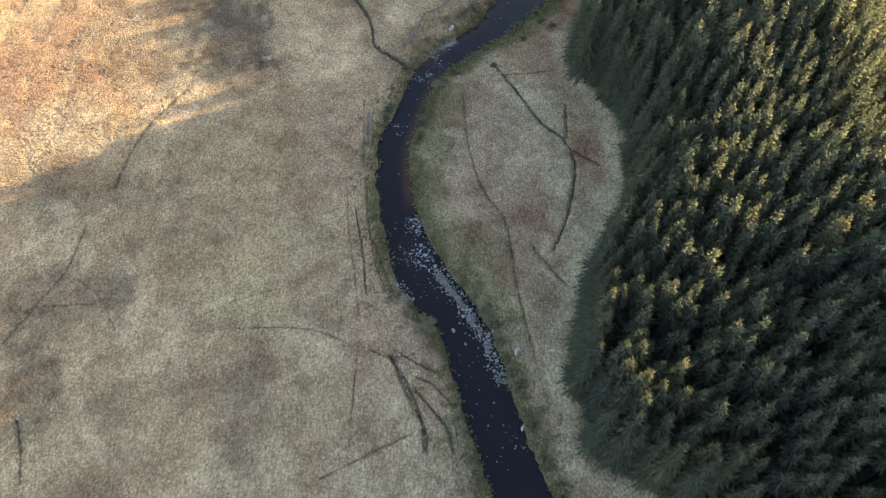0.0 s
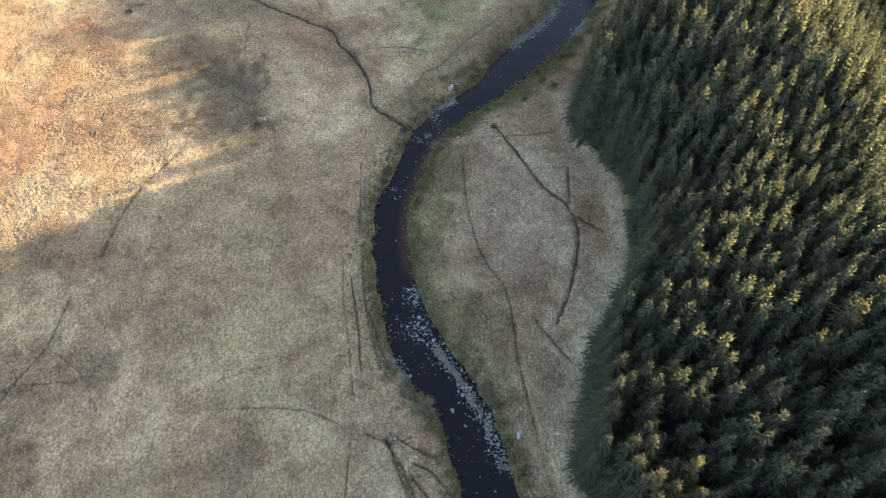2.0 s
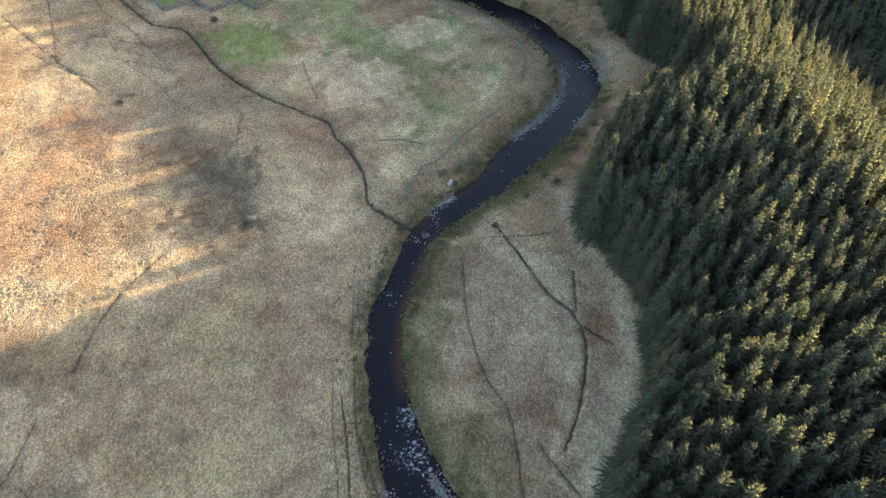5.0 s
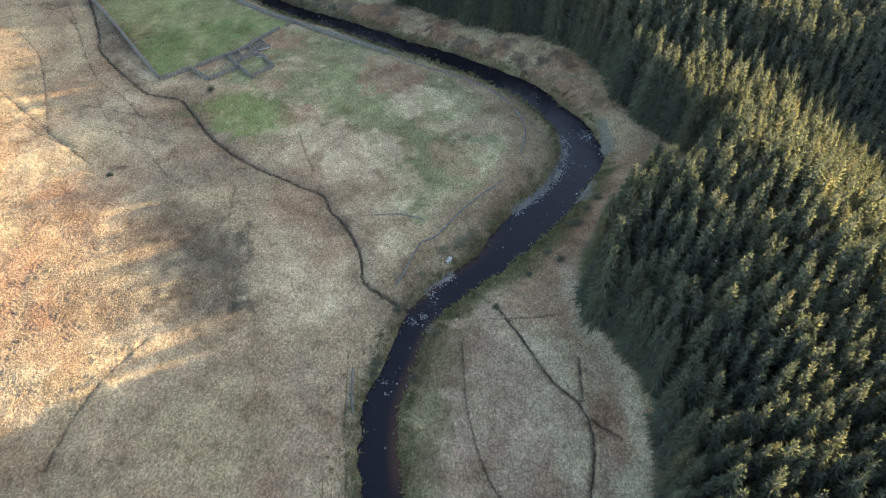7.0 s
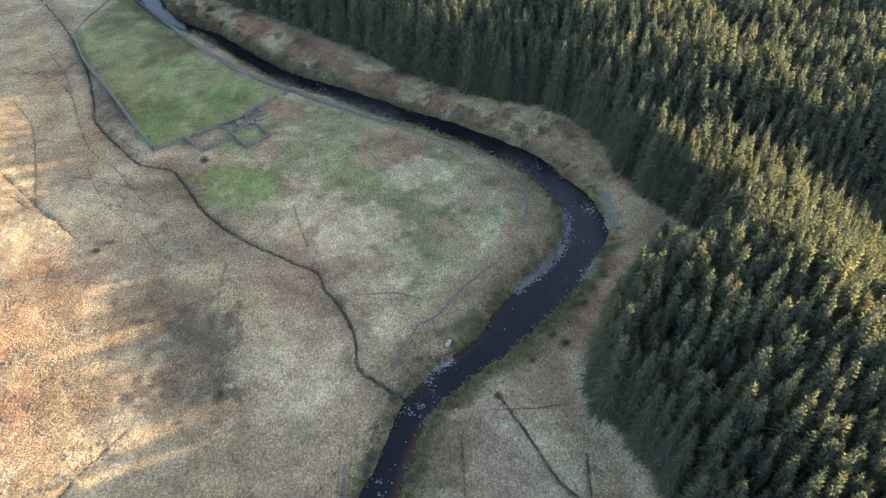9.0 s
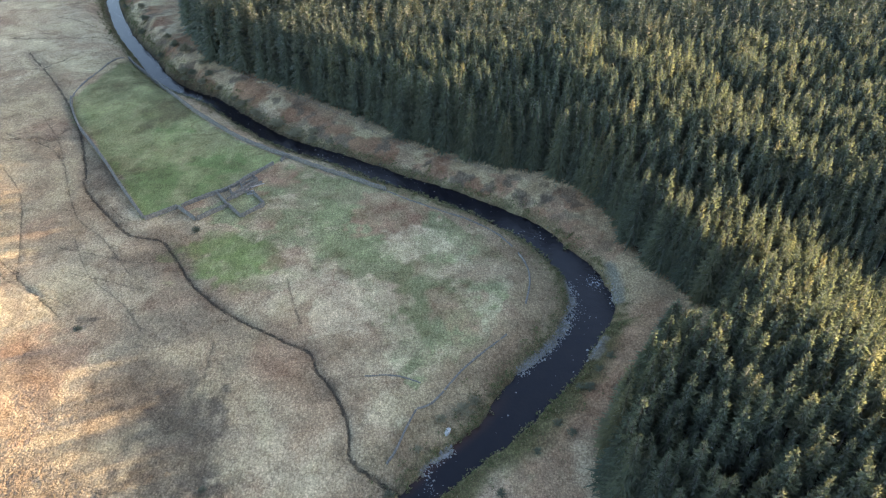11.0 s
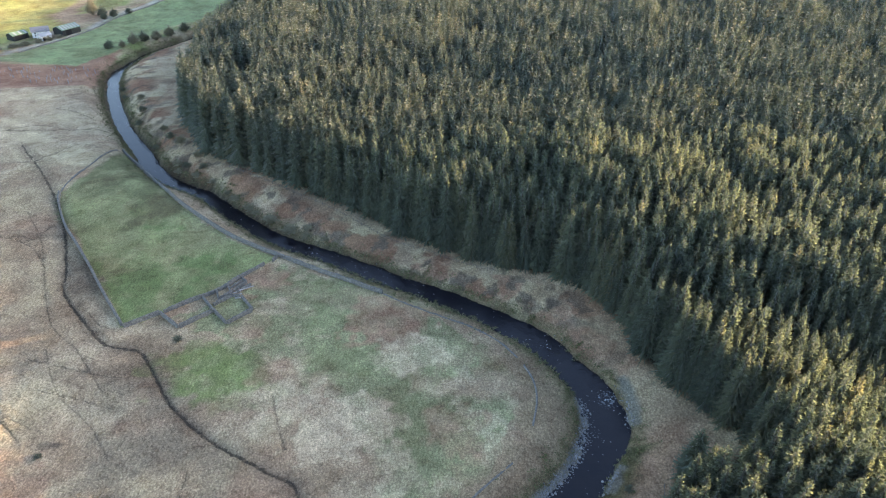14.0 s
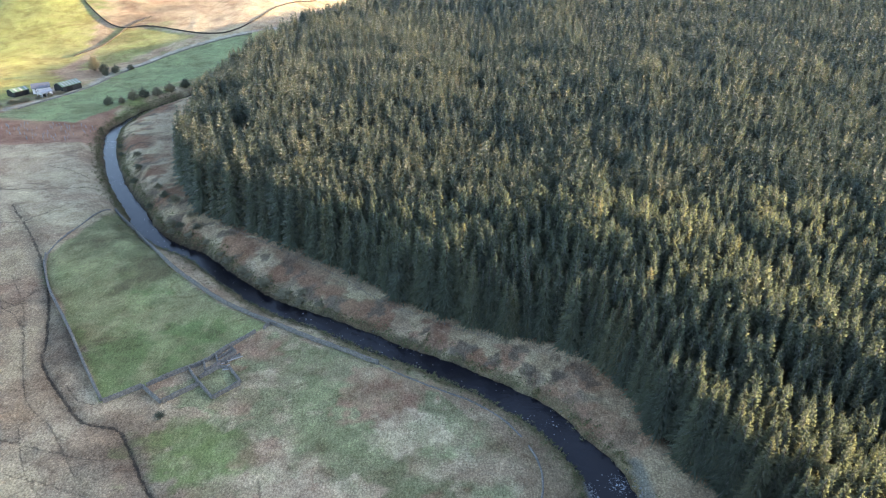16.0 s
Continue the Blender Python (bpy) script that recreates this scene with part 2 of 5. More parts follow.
def inside(x, y, polygon):
    x, y = np.asarray(x, float), np.asarray(y, float)
    result = np.zeros(x.shape, bool)
    for (ax, ay), (bx, by) in zip(polygon, np.roll(polygon, -1, 0)):
        cross = (ay > y) != (by > y)
        result ^= cross & (x < (bx - ax) * (y - ay) / (by - ay + 1e-12) + ax)
    return result


# ---- plan: river, streams, forest edge ----
WATER_Z = -4.5
LOWER_RIVER = [(60, -120, 5), (30, -40, 5), (18, 10, 4.8), (13.9, 24.9, 4.7), (11.2, 33, 4.7), (8.2, 43.7, 4.7), (5, 55.5, 4.5), (1.5, 61.8, 4.6), (-3.5, 68.4, 4.9),
               (-6.9, 75.3, 4.4), (-9.1, 82.6, 4.0), (-10.8, 90.3, 3.6), (-11.6, 98.5, 3.5), (-11.2, 107.1, 3.5), (-8.6, 116.2, 2.9), (-5.4, 125.8, 2.7), (-2.6, 131, 2.9)]
BEND_RIVER = [(1, 135.6, 3.3), (9.8, 143.5, 3.5), (15.6, 149.8, 4.6), (22, 158.1, 5.2), (29, 166, 5), (35.5, 176, 4.6), (41, 187, 5.6), (39.5, 198.5, 4.9), (35, 206.5, 4.0), (28.5, 217, 4.2), (18.1, 226.5, 3.9), (1, 238, 3.5),
              (-13, 245.5, 3.5), (-26.5, 253.5, 3.7), (-39, 261, 3.7), (-53.5, 268.3, 3.6), (-71.3, 282.5, 3.5)]
UPPER_RIVER = [(-91, 301.5, 4), (-104, 309.5, 4), (-117.5, 321.5, 4.2), (-131, 341, 4.2), (-150.5, 369, 4), (-167, 398, 3.8), (-178.5, 423, 3.8), (-186, 445, 3.8), (-185.5, 463, 3.6), (-182, 485, 3.2), (-172.5, 505, 3), (-158, 535, 3), (-130, 600, 3)]
RIVER = smooth_path(LOWER_RIVER + BEND_RIVER + UPPER_RIVER, 2.5)
STREAM = smooth_path([(-175, 330), (-150, 300), (-128.7, 268.9), (-115, 241.6), (-110.5, 231.1), (-92.5, 212), (-86, 208.8), (-78.3, 206.4), (-67, 191.4), (-60.6, 185), (-51.3, 177.8), (-39.4, 171.3), (-30.5, 166.9),
                      (-28.8, 161.8), (-24.1, 156.1), (-19.3, 146.4), (-17.6, 137.5), (-11.4, 133.3), (-6, 130)], 2.0)
# (line, half width, depth)
DITCHES = [
    ([(13.8, 129.9), (19.1, 120.6), (23.9, 111.3), (28.9, 105.9), (30.5, 98.3), (28.8, 88.7), (26.3, 81.1), (23.6, 75.3)], 0.52, 0.6),
    ([(30, 117.4), (29.8, 111), (29.5, 106.8)], 0.5, 0.45), ([(30.2, 103), (33, 100.6), (36.2, 98.3)], 0.55, 0.45), ([(12.3, 127.3), (20, 127.7), (28.1, 128.5)], 0.4, 0.35),
    ([(5, 120.6), (6.1, 103.4), (9.6, 90.2), (13.2, 84.1), (14.6, 76.7), (15.3, 67.1), (16.9, 56.9), (18.1, 49.7)], 0.32, 0.35),
    ([(18.9, 76.7), (22, 72), (25.4, 67.1)], 0.4, 0.35), ([(-19.5, 86.3), (-17.3, 75.3), (-15.7, 63.8)], 0.35, 0.45), ([(-16.6, 54.4), (-16.9, 42.9), (-17.1, 32.4)], 0.28, 0.3),
    ([(-85.5, 53.5), (-81.7, 62), (-78.4, 69.9), (-77.1, 79.6)], 0.4, 0.35), ([(-73.3, 90.2), (-72, 99.8), (-68.5, 110.1), (-62.5, 120.3)], 0.35, 0.4),
    ([(-41.6, 56.7), (-31.6, 57), (-23.7, 55.9), (-18, 53.3)], 0.28, 0.3), ([(-50.8, 58), (-41.5, 63.2), (-30.5, 66.7)], 0.25, 0.25), ([(-78.6, 61.3), (-74, 61.7), (-70.3, 61.9)], 0.4, 0.3),
    ([(-78.1, 69.1), (-70.2, 63.8), (-64.9, 56.3)], 0.35, 0.25), ([(-10.3, 51.4), (-5.7, 42.9), (-2.5, 34.4)], 0.3, 0.4), ([(-6.6, 35.4), (-14.5, 31.4), (-22.2, 27.5)], 0.3, 0.3),
    ([(-78, 37.6), (-75.5, 32), (-73.9, 26.8)], 0.4, 0.5), ([(-133.8, 208.9), (-117.7, 194.9), (-94.6, 176.1)], 0.4, 0.4), ([(-40.8, 192.6), (-38, 184), (-34.6, 176.4)], 0.5, 0.3),
    ([(-52.9, 155.7), (-54, 162), (-54.2, 168.4)], 0.3, 0.3), ([(-150, 262), (-133, 255), (-122, 243)], 0.4, 0.4), ([(-190, 345), (-170, 347), (-150, 352)], 0.6, 0.5), ([(-185, 375), (-172, 370), (-160, 362)], 0.5, 0.4),
    ([(-140, 240), (-128, 226), (-118, 205), (-110.9, 188.7)], 0.4, 0.35), ([(-14, 52), (-9.5, 50.5), (-5.5, 51.5)], 0.3, 0.4), ([(-7.5, 47), (-4.5, 40), (-3.5, 33)], 0.28, 0.4),
]
DITCHES += [
    ([(-144.3, 275.8), (-129.3, 255.8), (-109, 219.3), (-95.8, 207), (-83.1, 192.7)], 0.35, 0.35), ([(-105.6, 202.5), (-90.2, 199), (-78.7, 197.4), (-76.8, 200.7)], 0.3, 0.3), ([(-99.8, 192.1), (-88.2, 189.8), (-77.8, 186.7)], 0.35, 0.3),
    ([(-99.4, 222.3), (-93.7, 216.8), (-88.8, 215.8)], 0.3, 0.3), ([(-148.6, 258.2), (-138.5, 261), (-133.4, 258.4), (-132.1, 267.9)], 0.4, 0.4), ([(-103.5, 206.7), (-93.8, 192), (-80.6, 181.1), (-72.9, 172.1)], 0.3, 0.3),
    ([(-124, 195.5), (-110.6, 187), (-94, 180.1)], 0.3, 0.25), ([(-175.5, 313.9), (-163.5, 316.6), (-153, 332.8), (-142.3, 330.2)], 0.6, 0.4), ([(-189.4, 346.9), (-177.2, 352.1), (-162.3, 347.4)], 0.5, 0.3),
    ([(-10.1, 51.2), (-7.0, 43.5), (-3.8, 37.4), (-3.0, 32.6)], 0.5, 0.5),
    ([(-5.1, 44.1), (-2.1, 40.4), (0.6, 37.4), (1.9, 32.8)], 0.6, 0.55),
    ([(-9.4, 52.3), (-5.1, 49.5), (-1.1, 48.1)], 0.45, 0.45),
    ([(-4.7, 46.5), (-1.8, 45.5), (0.3, 43.0)], 0.5, 0.5),
    ([(-15.3, 78.8), (-13.0, 72.1), (-10.3, 65.5)], 0.35, 0.4),
    ([(-21.5, 90), (-20.5, 80), (-18.6, 70), (-17, 60)], 0.25, 0.3), ([(-17.8, 96), (-16.6, 84), (-14.8, 74), (-12, 66)], 0.3, 0.35), ([(-19.5, 118), (-19, 108), (-18.6, 98)], 0.25, 0.3),
]
DITCHES = [(smooth_path(line, 2.0), half, deep) for line, half, deep in DITCHES]
TRACK = smooth_path([(-68.8, 51.3), (-70.2, 46.7), (-67.8, 40.2), (-60.4, 32), (-52.8, 25.2), (-45.9, 24.8)], 3.0)
ROAD = smooth_path([(-330, 380), (-290, 430), (-269, 456.6), (-249.9, 487.5), (-237.5, 520.1), (-233.9, 554), (-223.4, 587.6), (-205, 619.9), (-167.5, 663.1), (-120, 720), (-40, 830)], 4.0)
FOREST = np.array([(62, 10), (39, 24), (31, 29), (26.5, 32), (25, 38), (23.5, 47), (24.7, 53.5), (27.3, 63), (32.6, 74), (38.5, 83), (41, 92), (41.4, 103), (39.7, 115.6), (33.5, 126), (32.5, 137), (36, 145),
                   (44.5, 154), (52, 163), (58, 170), (68, 178), (60.5, 193), (52.6, 205), (50.3, 224), (39.6, 240.6), (20.7, 250), (7, 257), (-4, 265), (-15, 270), (-36, 288), (-60, 304), (-86, 320), (-100, 330),
                   (-111, 349), (-123, 374), (-132, 420), (-140, 473), (-137, 557), (-127, 618), (-97, 711), (-50, 761), (60, 860), (250, 1000), (900, 1100), (900, -150), (120, -150)], float)
FOREST_EDGE = np.vstack([FOREST, FOREST[:1]])


# stony bars: (line, half width)
BARS = [([(11.3, 46.5), (9.3, 53), (7.2, 57.5), (4.6, 62), (1.6, 66.5), (-1.2, 71)], 1.25), ([(-5.2, 81), (-4.6, 83.5)], 0.8), ([(20, 163.5), (24, 168), (28.3, 172.5), (33, 180), (35.8, 188), (35, 195)], 1.4),
        ([(47.6, 201), (48.4, 194), (47.5, 188)], 1.6), ([(41.5, 173.5), (38, 168)], 1.3), ([(-3, 136), (0, 139), (3, 141.5)], 0.9), ([(-9.5, 67.5), (-7, 64)], 1.0), ([(-6, 128), (-3.4, 129)], 0.8)]
BARS = [(smooth_path(line, 1.5), half) for line, half in BARS]


def base_height(x, y):
    h = -2.6 + 0.04 * np.maximum(0, -x - 12) * (0.35 + 0.65 * step(70, 120, y)) + 0.06 * np.maximum(0, -x - 115) * step(330, 120, y)
    # hollow east of x = 89 is made up to let low sun in
    h = h + 0.085 * np.clip(x - 34, 0, 45) - 0.32 * np.clip(x - 89, 0, 42) * step(60, 100, y) * step(230, 185, y)
    # 18 m ridge is unseen, added to keep sun off the southern wood
    h = h + 7.0 * np.exp(-((x - 80) / 34) ** 2 - ((y - 136) / 32) ** 2) + 18 * np.exp(-((x - 172) / 40) ** 2 - ((y - 94) / 38) ** 2)
    # humps under the trees are sized to set where sun and shade fall
    h = h + 5.0 * np.exp(-((x + 45) / 75) ** 2 - ((y - 440) / 110) ** 2) + 5.0 * np.exp(-((x - 68) / 40) ** 2 - ((y - 256) / 26) ** 2)
    north = step(320, 470, y)
    h = h * (1 - 0.95 * north * step(-60, -140, x)) + 0.03 * np.maximum(0, y - 330) * step(-150, 40, x)
    h = h + 0.11 * np.maximum(0, y - 590 + 0.15 * (x + 250)) * step(-90, -190, x) + 26 * np.exp(-((x + 390) / 90) ** 2 - ((y - 780) / 110) ** 2)
    h = h + 0.05 * np.maximum(0, y - 900)
    return h + 0.45 * fbm(x, y, 38.0, 3) + 0.12 * fbm(x, y, 9.0, 5, 2)


def plan(x, y):
    """Height and the distances that the ground's cover needs."""
    d, half, side = path_distance(x, y, RIVER, 30.0)
    d = d - half + 0.4 * fbm(x, y, 5.0, 11, 3) + 0.28 * fbm(x, y, 1.8, 12, 2)
    far = d > 1e5
    d = np.where(far, 60.0, d)
    base = base_height(x, y)
    fall = 0.5 * step(-0.8, 1.5, d) + 0.5 * step(0.4, 10, d)
    h = -5.1 + (base + 5.1) * fall
    bar = np.zeros(np.shape(x))
    for line, w in BARS:
        k, _, _ = path_distance(x, y, line, 6.0)
        bar = np.maximum(bar, step(w * 1.25, w * 0.5, k + 0.5 * fbm(x, y, 2.2, 23, 2)))
    h = np.where(d < 1.5, np.maximum(h, h + (WATER_Z + 0.02 + 0.12 * fbm(x, y, 1.8, 29, 2) - h) * bar), h)
    sd, _, _ = path_distance(x, y, STREAM, 8.0)
    h = h - 0.65 * step(0.8, 0.1, sd + 0.35 * fbm(x, y, 4.0, 13, 3)) - 0.2 * step(4, 1, sd)
    ditch = np.zeros(np.shape(x))
    for line, w, deep in DITCHES:
        k, _, _ = path_distance(x, y, line, 4.0)
        k = step(w * 1.15 + 0.08, w * 0.15, k + 0.18 * fbm(x, y, 2.5, 19, 2))
        h, ditch = h - deep * k, np.maximum(ditch, k * min(1, deep * 2.2))
    return h, d, side, sd, ditch, bar


def ground_z(x, y):
    return float(plan(np.array([float(x)]), np.array([float(y)]))[0][0])


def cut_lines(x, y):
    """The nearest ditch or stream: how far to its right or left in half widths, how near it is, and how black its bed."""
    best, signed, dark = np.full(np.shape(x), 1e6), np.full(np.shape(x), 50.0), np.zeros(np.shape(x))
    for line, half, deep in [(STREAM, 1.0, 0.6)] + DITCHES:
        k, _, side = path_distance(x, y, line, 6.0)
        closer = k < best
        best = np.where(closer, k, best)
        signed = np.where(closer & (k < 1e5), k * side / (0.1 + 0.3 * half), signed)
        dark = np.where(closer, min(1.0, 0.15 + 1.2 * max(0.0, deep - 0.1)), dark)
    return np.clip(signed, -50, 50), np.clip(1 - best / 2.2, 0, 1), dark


# ---- ground ----
MOOR, STRAW, HEATH, BRACKEN, GRASS, LUSH, BANK, PEAT, NEEDLE_LITTER = ((0.345, 0.274, 0.197), (0.48, 0.398, 0.297), (0.14, 0.117, 0.096), (0.315, 0.205, 0.15), (0.195, 0.215, 0.115), (0.165, 0.21, 0.085),
                                                                       (0.15, 0.135, 0.078), (0.05, 0.042, 0.034), (0.045, 0.042, 0.03))
GREENISH, PINK = (0.315, 0.275, 0.175), (0.37, 0.275, 0.215)
# (x, y, radius x, radius y, cover, strength)
VALLEY_COVER = [
    (-58, 200, 16, 11, LUSH, 0.75), (-26, 234, 24, 16, GRASS, 0.55), (-6, 187, 11, 19, GRASS, 0.45), (-27, 207, 10, 7, GRASS, 0.50), (-16, 224, 13, 11, BRACKEN, 0.75), (3, 182, 7, 7, BRACKEN, 0.60), (-55, 219, 8, 5, BRACKEN, 0.50),
    (-53, 242, 7, 8, BRACKEN, 0.70), (-43, 203, 6, 6, BRACKEN, 0.50), (12, 224, 11, 6, BRACKEN, 0.45), (15, 208, 7, 9, BRACKEN, 0.35), (-22, 183, 12, 12, STRAW, 0.80), (-35, 193, 7, 8, STRAW, 0.70), (-8, 210, 9, 7, STRAW, 0.70),
    (-47, 185, 11, 7, STRAW, 0.55), (-12, 151, 6, 7, STRAW, 0.80), (-13, 168, 9, 9, STRAW, 0.50), (15, 169, 11, 11, BRACKEN, 0.50), (22, 187, 6, 16, BRACKEN, 0.35), (0, 140, 5, 7, BRACKEN, 0.40), (-53, 142, 11, 14, HEATH, 0.92),
    (-42, 132, 5, 4, HEATH, 0.92), (-66, 156, 12, 8, HEATH, 0.46), (-90, 175, 3, 2, HEATH, 0.92), (-105, 240, 9, 11, HEATH, 0.54), (-30, 131, 6, 7, STRAW, 0.70), (-42, 139, 4, 5, STRAW, 0.60), (-23, 143, 5, 13, STRAW, 0.60),
    (-82, 183, 9, 8, STRAW, 0.35), (-94, 153, 11, 17, BRACKEN, 0.55), (-88, 125, 5, 8, BRACKEN, 0.60), (-76, 117, 7, 4, STRAW, 0.60), (-110, 182, 9, 13, STRAW, 0.40), (38, 155, 7, 8, BRACKEN, 0.90), (23, 131, 11, 6, BRACKEN, 0.55),
    (-51, 135, 16, 13, HEATH, 0.85), (-33, 144, 10, 14, STRAW, 0.50), (-31, 133, 9, 10, STRAW, 0.60), (-20, 117, 5, 11, BRACKEN, 0.40), (-103, 125, 9, 19, BRACKEN, 0.70), (-87, 109, 12, 9, STRAW, 0.70), (-67, 89, 6, 6, HEATH, 0.28),
    (-77, 62, 10, 9, HEATH, 0.47), (-77, 47, 6, 11, HEATH, 0.47), (-56, 40, 9, 7, HEATH, 0.28), (-86, 79, 7, 7, STRAW, 0.60), (-39, 60, 13, 8, GREENISH, 0.40), (-53, 68, 10, 7, GREENISH, 0.40), (-47, 100, 15, 8, GREENISH, 0.35),
    (-23, 40, 8, 6, GREENISH, 0.30), (-54, 51, 10, 7, STRAW, 0.40), (-13, 53, 6, 10, PINK, 0.70), (-4, 47, 5, 9, BRACKEN, 0.60), (-27, 109, 9, 11, PINK, 0.40), (-23, 90, 7, 8, PINK, 0.40), (10, 102, 12, 27, PINK, 0.80),
    (23, 134, 7, 8, BRACKEN, 0.55), (36, 104, 6, 9, BRACKEN, 0.65), (20, 86, 5, 11, BRACKEN, 0.50), (24, 58, 6, 7, PINK, 0.60), (34, 86, 4, 9, PINK, 0.60), (21, 113, 5, 11, STRAW, 0.70), (25, 90, 4, 11, STRAW, 0.60),
    (24, 73, 5, 8, STRAW, 0.50), (-2, 101, 4, 7, BANK, 0.75), (8, 73, 4, 11, BANK, 0.50), (-4, 88, 4, 9, BANK, 0.40), (-0, 117, 5, 7, BANK, 0.40),
    (-2, 250, 12, 6, BRACKEN, 0.9), (15, 240, 11, 6, BRACKEN, 0.85), (32, 225, 8, 7, BRACKEN, 0.8), (43, 215, 6, 7, BRACKEN, 0.8), (30, 234, 6, 4, HEATH, 0.92), (50, 205, 5, 6, BRACKEN, 0.6), (48, 209, 3, 3, HEATH, 0.92),
]
FAR_COVER = [
    (-256, 512, 15, 8, (0.36, 0.33, 0.3), 0.8), (-220, 425, 40, 14, BRACKEN, 1.0), (-190, 440, 10, 22, BRACKEN, 0.8), (-185, 360, 60, 55, STRAW, 0.6), (-215, 490, 34, 40, LUSH, 0.75), (-195, 570, 34, 60, LUSH, 0.75),
    (-170, 640, 24, 40, GRASS, 0.8), (-265, 560, 26, 36, BRACKEN, 0.6), (-350, 690, 40, 110, LUSH, 0.85), (-275, 500, 18, 30, LUSH, 0.7), (-245, 640, 16, 50, GRASS, 0.8), (-110, 800, 120, 120, STRAW, 0.6), (-200, 660, 40, 40, STRAW, 0.5),
]


def axis(*runs):
    return np.concatenate([np.arange(a, b, s) for a, b, s in runs] + [np.array([runs[-1][1]], float)])


WALLED_FIELD = np.array([(-140, 290), (-128, 269), (-109, 245), (-88, 217.5), (-80, 223.5), (-70, 232), (-56, 248), (-53, 255), (-70, 265), (-97, 288), (-120, 316), (-134, 331)], float)
RIVER_MEADOW = np.array([(-80, 218), (-60, 214), (-68, 196), (-45, 184), (-30, 196), (-20, 190), (-12, 166), (-4, 156), (14, 176), (21, 190), (20, 207), (4, 223), (-20, 236), (-50, 250), (-62, 236)], float)
FAR_MEADOW = np.array([(-262, 455), (-240, 512), (-236, 560), (-208, 622), (-165, 668), (-128, 690), (-140, 610), (-165, 555), (-186, 530), (-197, 498), (-200, 470), (-207, 446)], float)
BRACKEN_FIELD = np.array([(-300, 452), (-207, 446), (-200, 470), (-196, 480), (-192, 450), (-186, 428), (-180, 412), (-225, 402), (-310, 398)], float)
FARM_PASTURE = np.array([(-285, 470), (-268, 500), (-252, 530), (-282, 556), (-275, 590), (-290, 640), (-300, 680), (-355, 745), (-400, 770), (-470, 700), (-420, 520), (-340, 440)], float)
ROUGH_PASTURE = np.array([(-262, 560), (-245, 575), (-230, 615), (-205, 650), (-255, 668), (-282, 668), (-275, 620)], float)


def ground_cover(x, y, known):
    """The colour of what grows at each plan point, and how tussocky it is."""
    h, d, side, sd, ditch, bar = known
    wood = inside(x, y, FOREST)
    ed, _, _ = path_distance(x, y, FOREST_EDGE, 12.0)
    road, _, _ = path_distance(x, y, ROAD, 12.0)
    track, _, _ = path_distance(x, y, TRACK, 8.0)
    wx, wy = x + 4 * fbm(x, y, 16.0, 31), y + 4 * fbm(x, y, 16.0, 37)
    colour = np.tile(np.array(MOOR), (len(x), 1))
    tussock = np.full(len(x), 0.75)

    def cover(c, k):
        nonlocal colour
        k = np.clip(k, 0, 1)[:, None]
        colour = colour * (1 - k) + np.array(c) * k
    cover(STRAW, 0.6 * step(-0.2, 0.8, fbm(x, y, 30.0, 41)))
    cover(HEATH, 0.6 * step(0.1, 0.8, fbm(x, y, 22.0, 43)) * (x < -20))
    cover(BRACKEN, 0.55 * step(0.25, 0.9, fbm(x, y, 19.0, 45)))
    meadow = inside(x + 3 * fbm(x, y, 9.0, 33), y + 3 * fbm(x, y, 9.0, 34), RIVER_MEADOW)
    cover((0.225, 0.24, 0.14), 0.85 * meadow * step(-0.7, 0.1, fbm(x, y, 9.0, 35, 5)))
    cover(STRAW, 0.6 * meadow * step(0.15, 0.5, fbm(x, y, 6.0, 36, 5)))
    ragged, broken = 0.3 * fbm(x, y, 7.0, 48, 3) + 0.3 * fbm(x, y, 2.4, 46, 2), np.clip(0.9 + 0.5 * fbm(x, y, 4.0, 47, 4), 0.2, 1.3)
    for cx, cy, rx, ry, c, k in VALLEY_COVER + FAR_COVER:
        r = np.hypot((wx - cx) / rx, (wy - cy) / ry)
        k = k * step(1.18, 0.85, r + ragged) * broken
        cover(c, k)
        if c is GRASS or c is LUSH:
            tussock = tussock * (1 - 0.7 * np.clip(k, 0, 1))
    for shape, c, k in ((WALLED_FIELD, (0.18, 0.21, 0.1), 0.9), (FAR_MEADOW, (0.2, 0.255, 0.14), 1.0), (BRACKEN_FIELD, (0.27, 0.16, 0.12), 0.95), (FARM_PASTURE, (0.29, 0.29, 0.1), 0.85), (ROUGH_PASTURE, (0.22, 0.25, 0.08), 0.7)):
        k = k * inside(x + 2 * fbm(x, y, 20.0, 49), y + 2 * fbm(x, y, 20.0, 50), shape) * (0.92 + 0.15 * fbm(x, y, 12.0, 52))
        cover(c, k)
        tussock = tussock * (1 - 0.7 * np.clip(k, 0, 1))
    field = inside(x, y, WALLED_FIELD)
    cover((0.13, 0.125, 0.075), 0.7 * field * step(0.0, 0.5, fbm(x, y, 13.0, 38) + (y - 275) / 50))
    cover((0.27, 0.26, 0.15), 0.6 * field * step(0.1, 0.6, fbm(x, y, 7.0, 39, 5)))
    cover((0.1, 0.165, 0.06), 0.6 * field * step(0.1, 0.6, fbm(x, y, 10.0, 40, 5) + (252 - y) / 60))
    cover((0.49, 0.42, 0.325), 0.85 * step(6.5, 2.0, ed + 2 * fbm(x, y, 6.0, 51)) * (~wood) * step(160, 142, y))
    cover((0.27, 0.175, 0.125), 0.75 * step(22, 9, d + 3 * fbm(x, y, 6.0, 62)) * (side > 0) * (~wood) * step(139, 146, y) * step(190, 180, y))
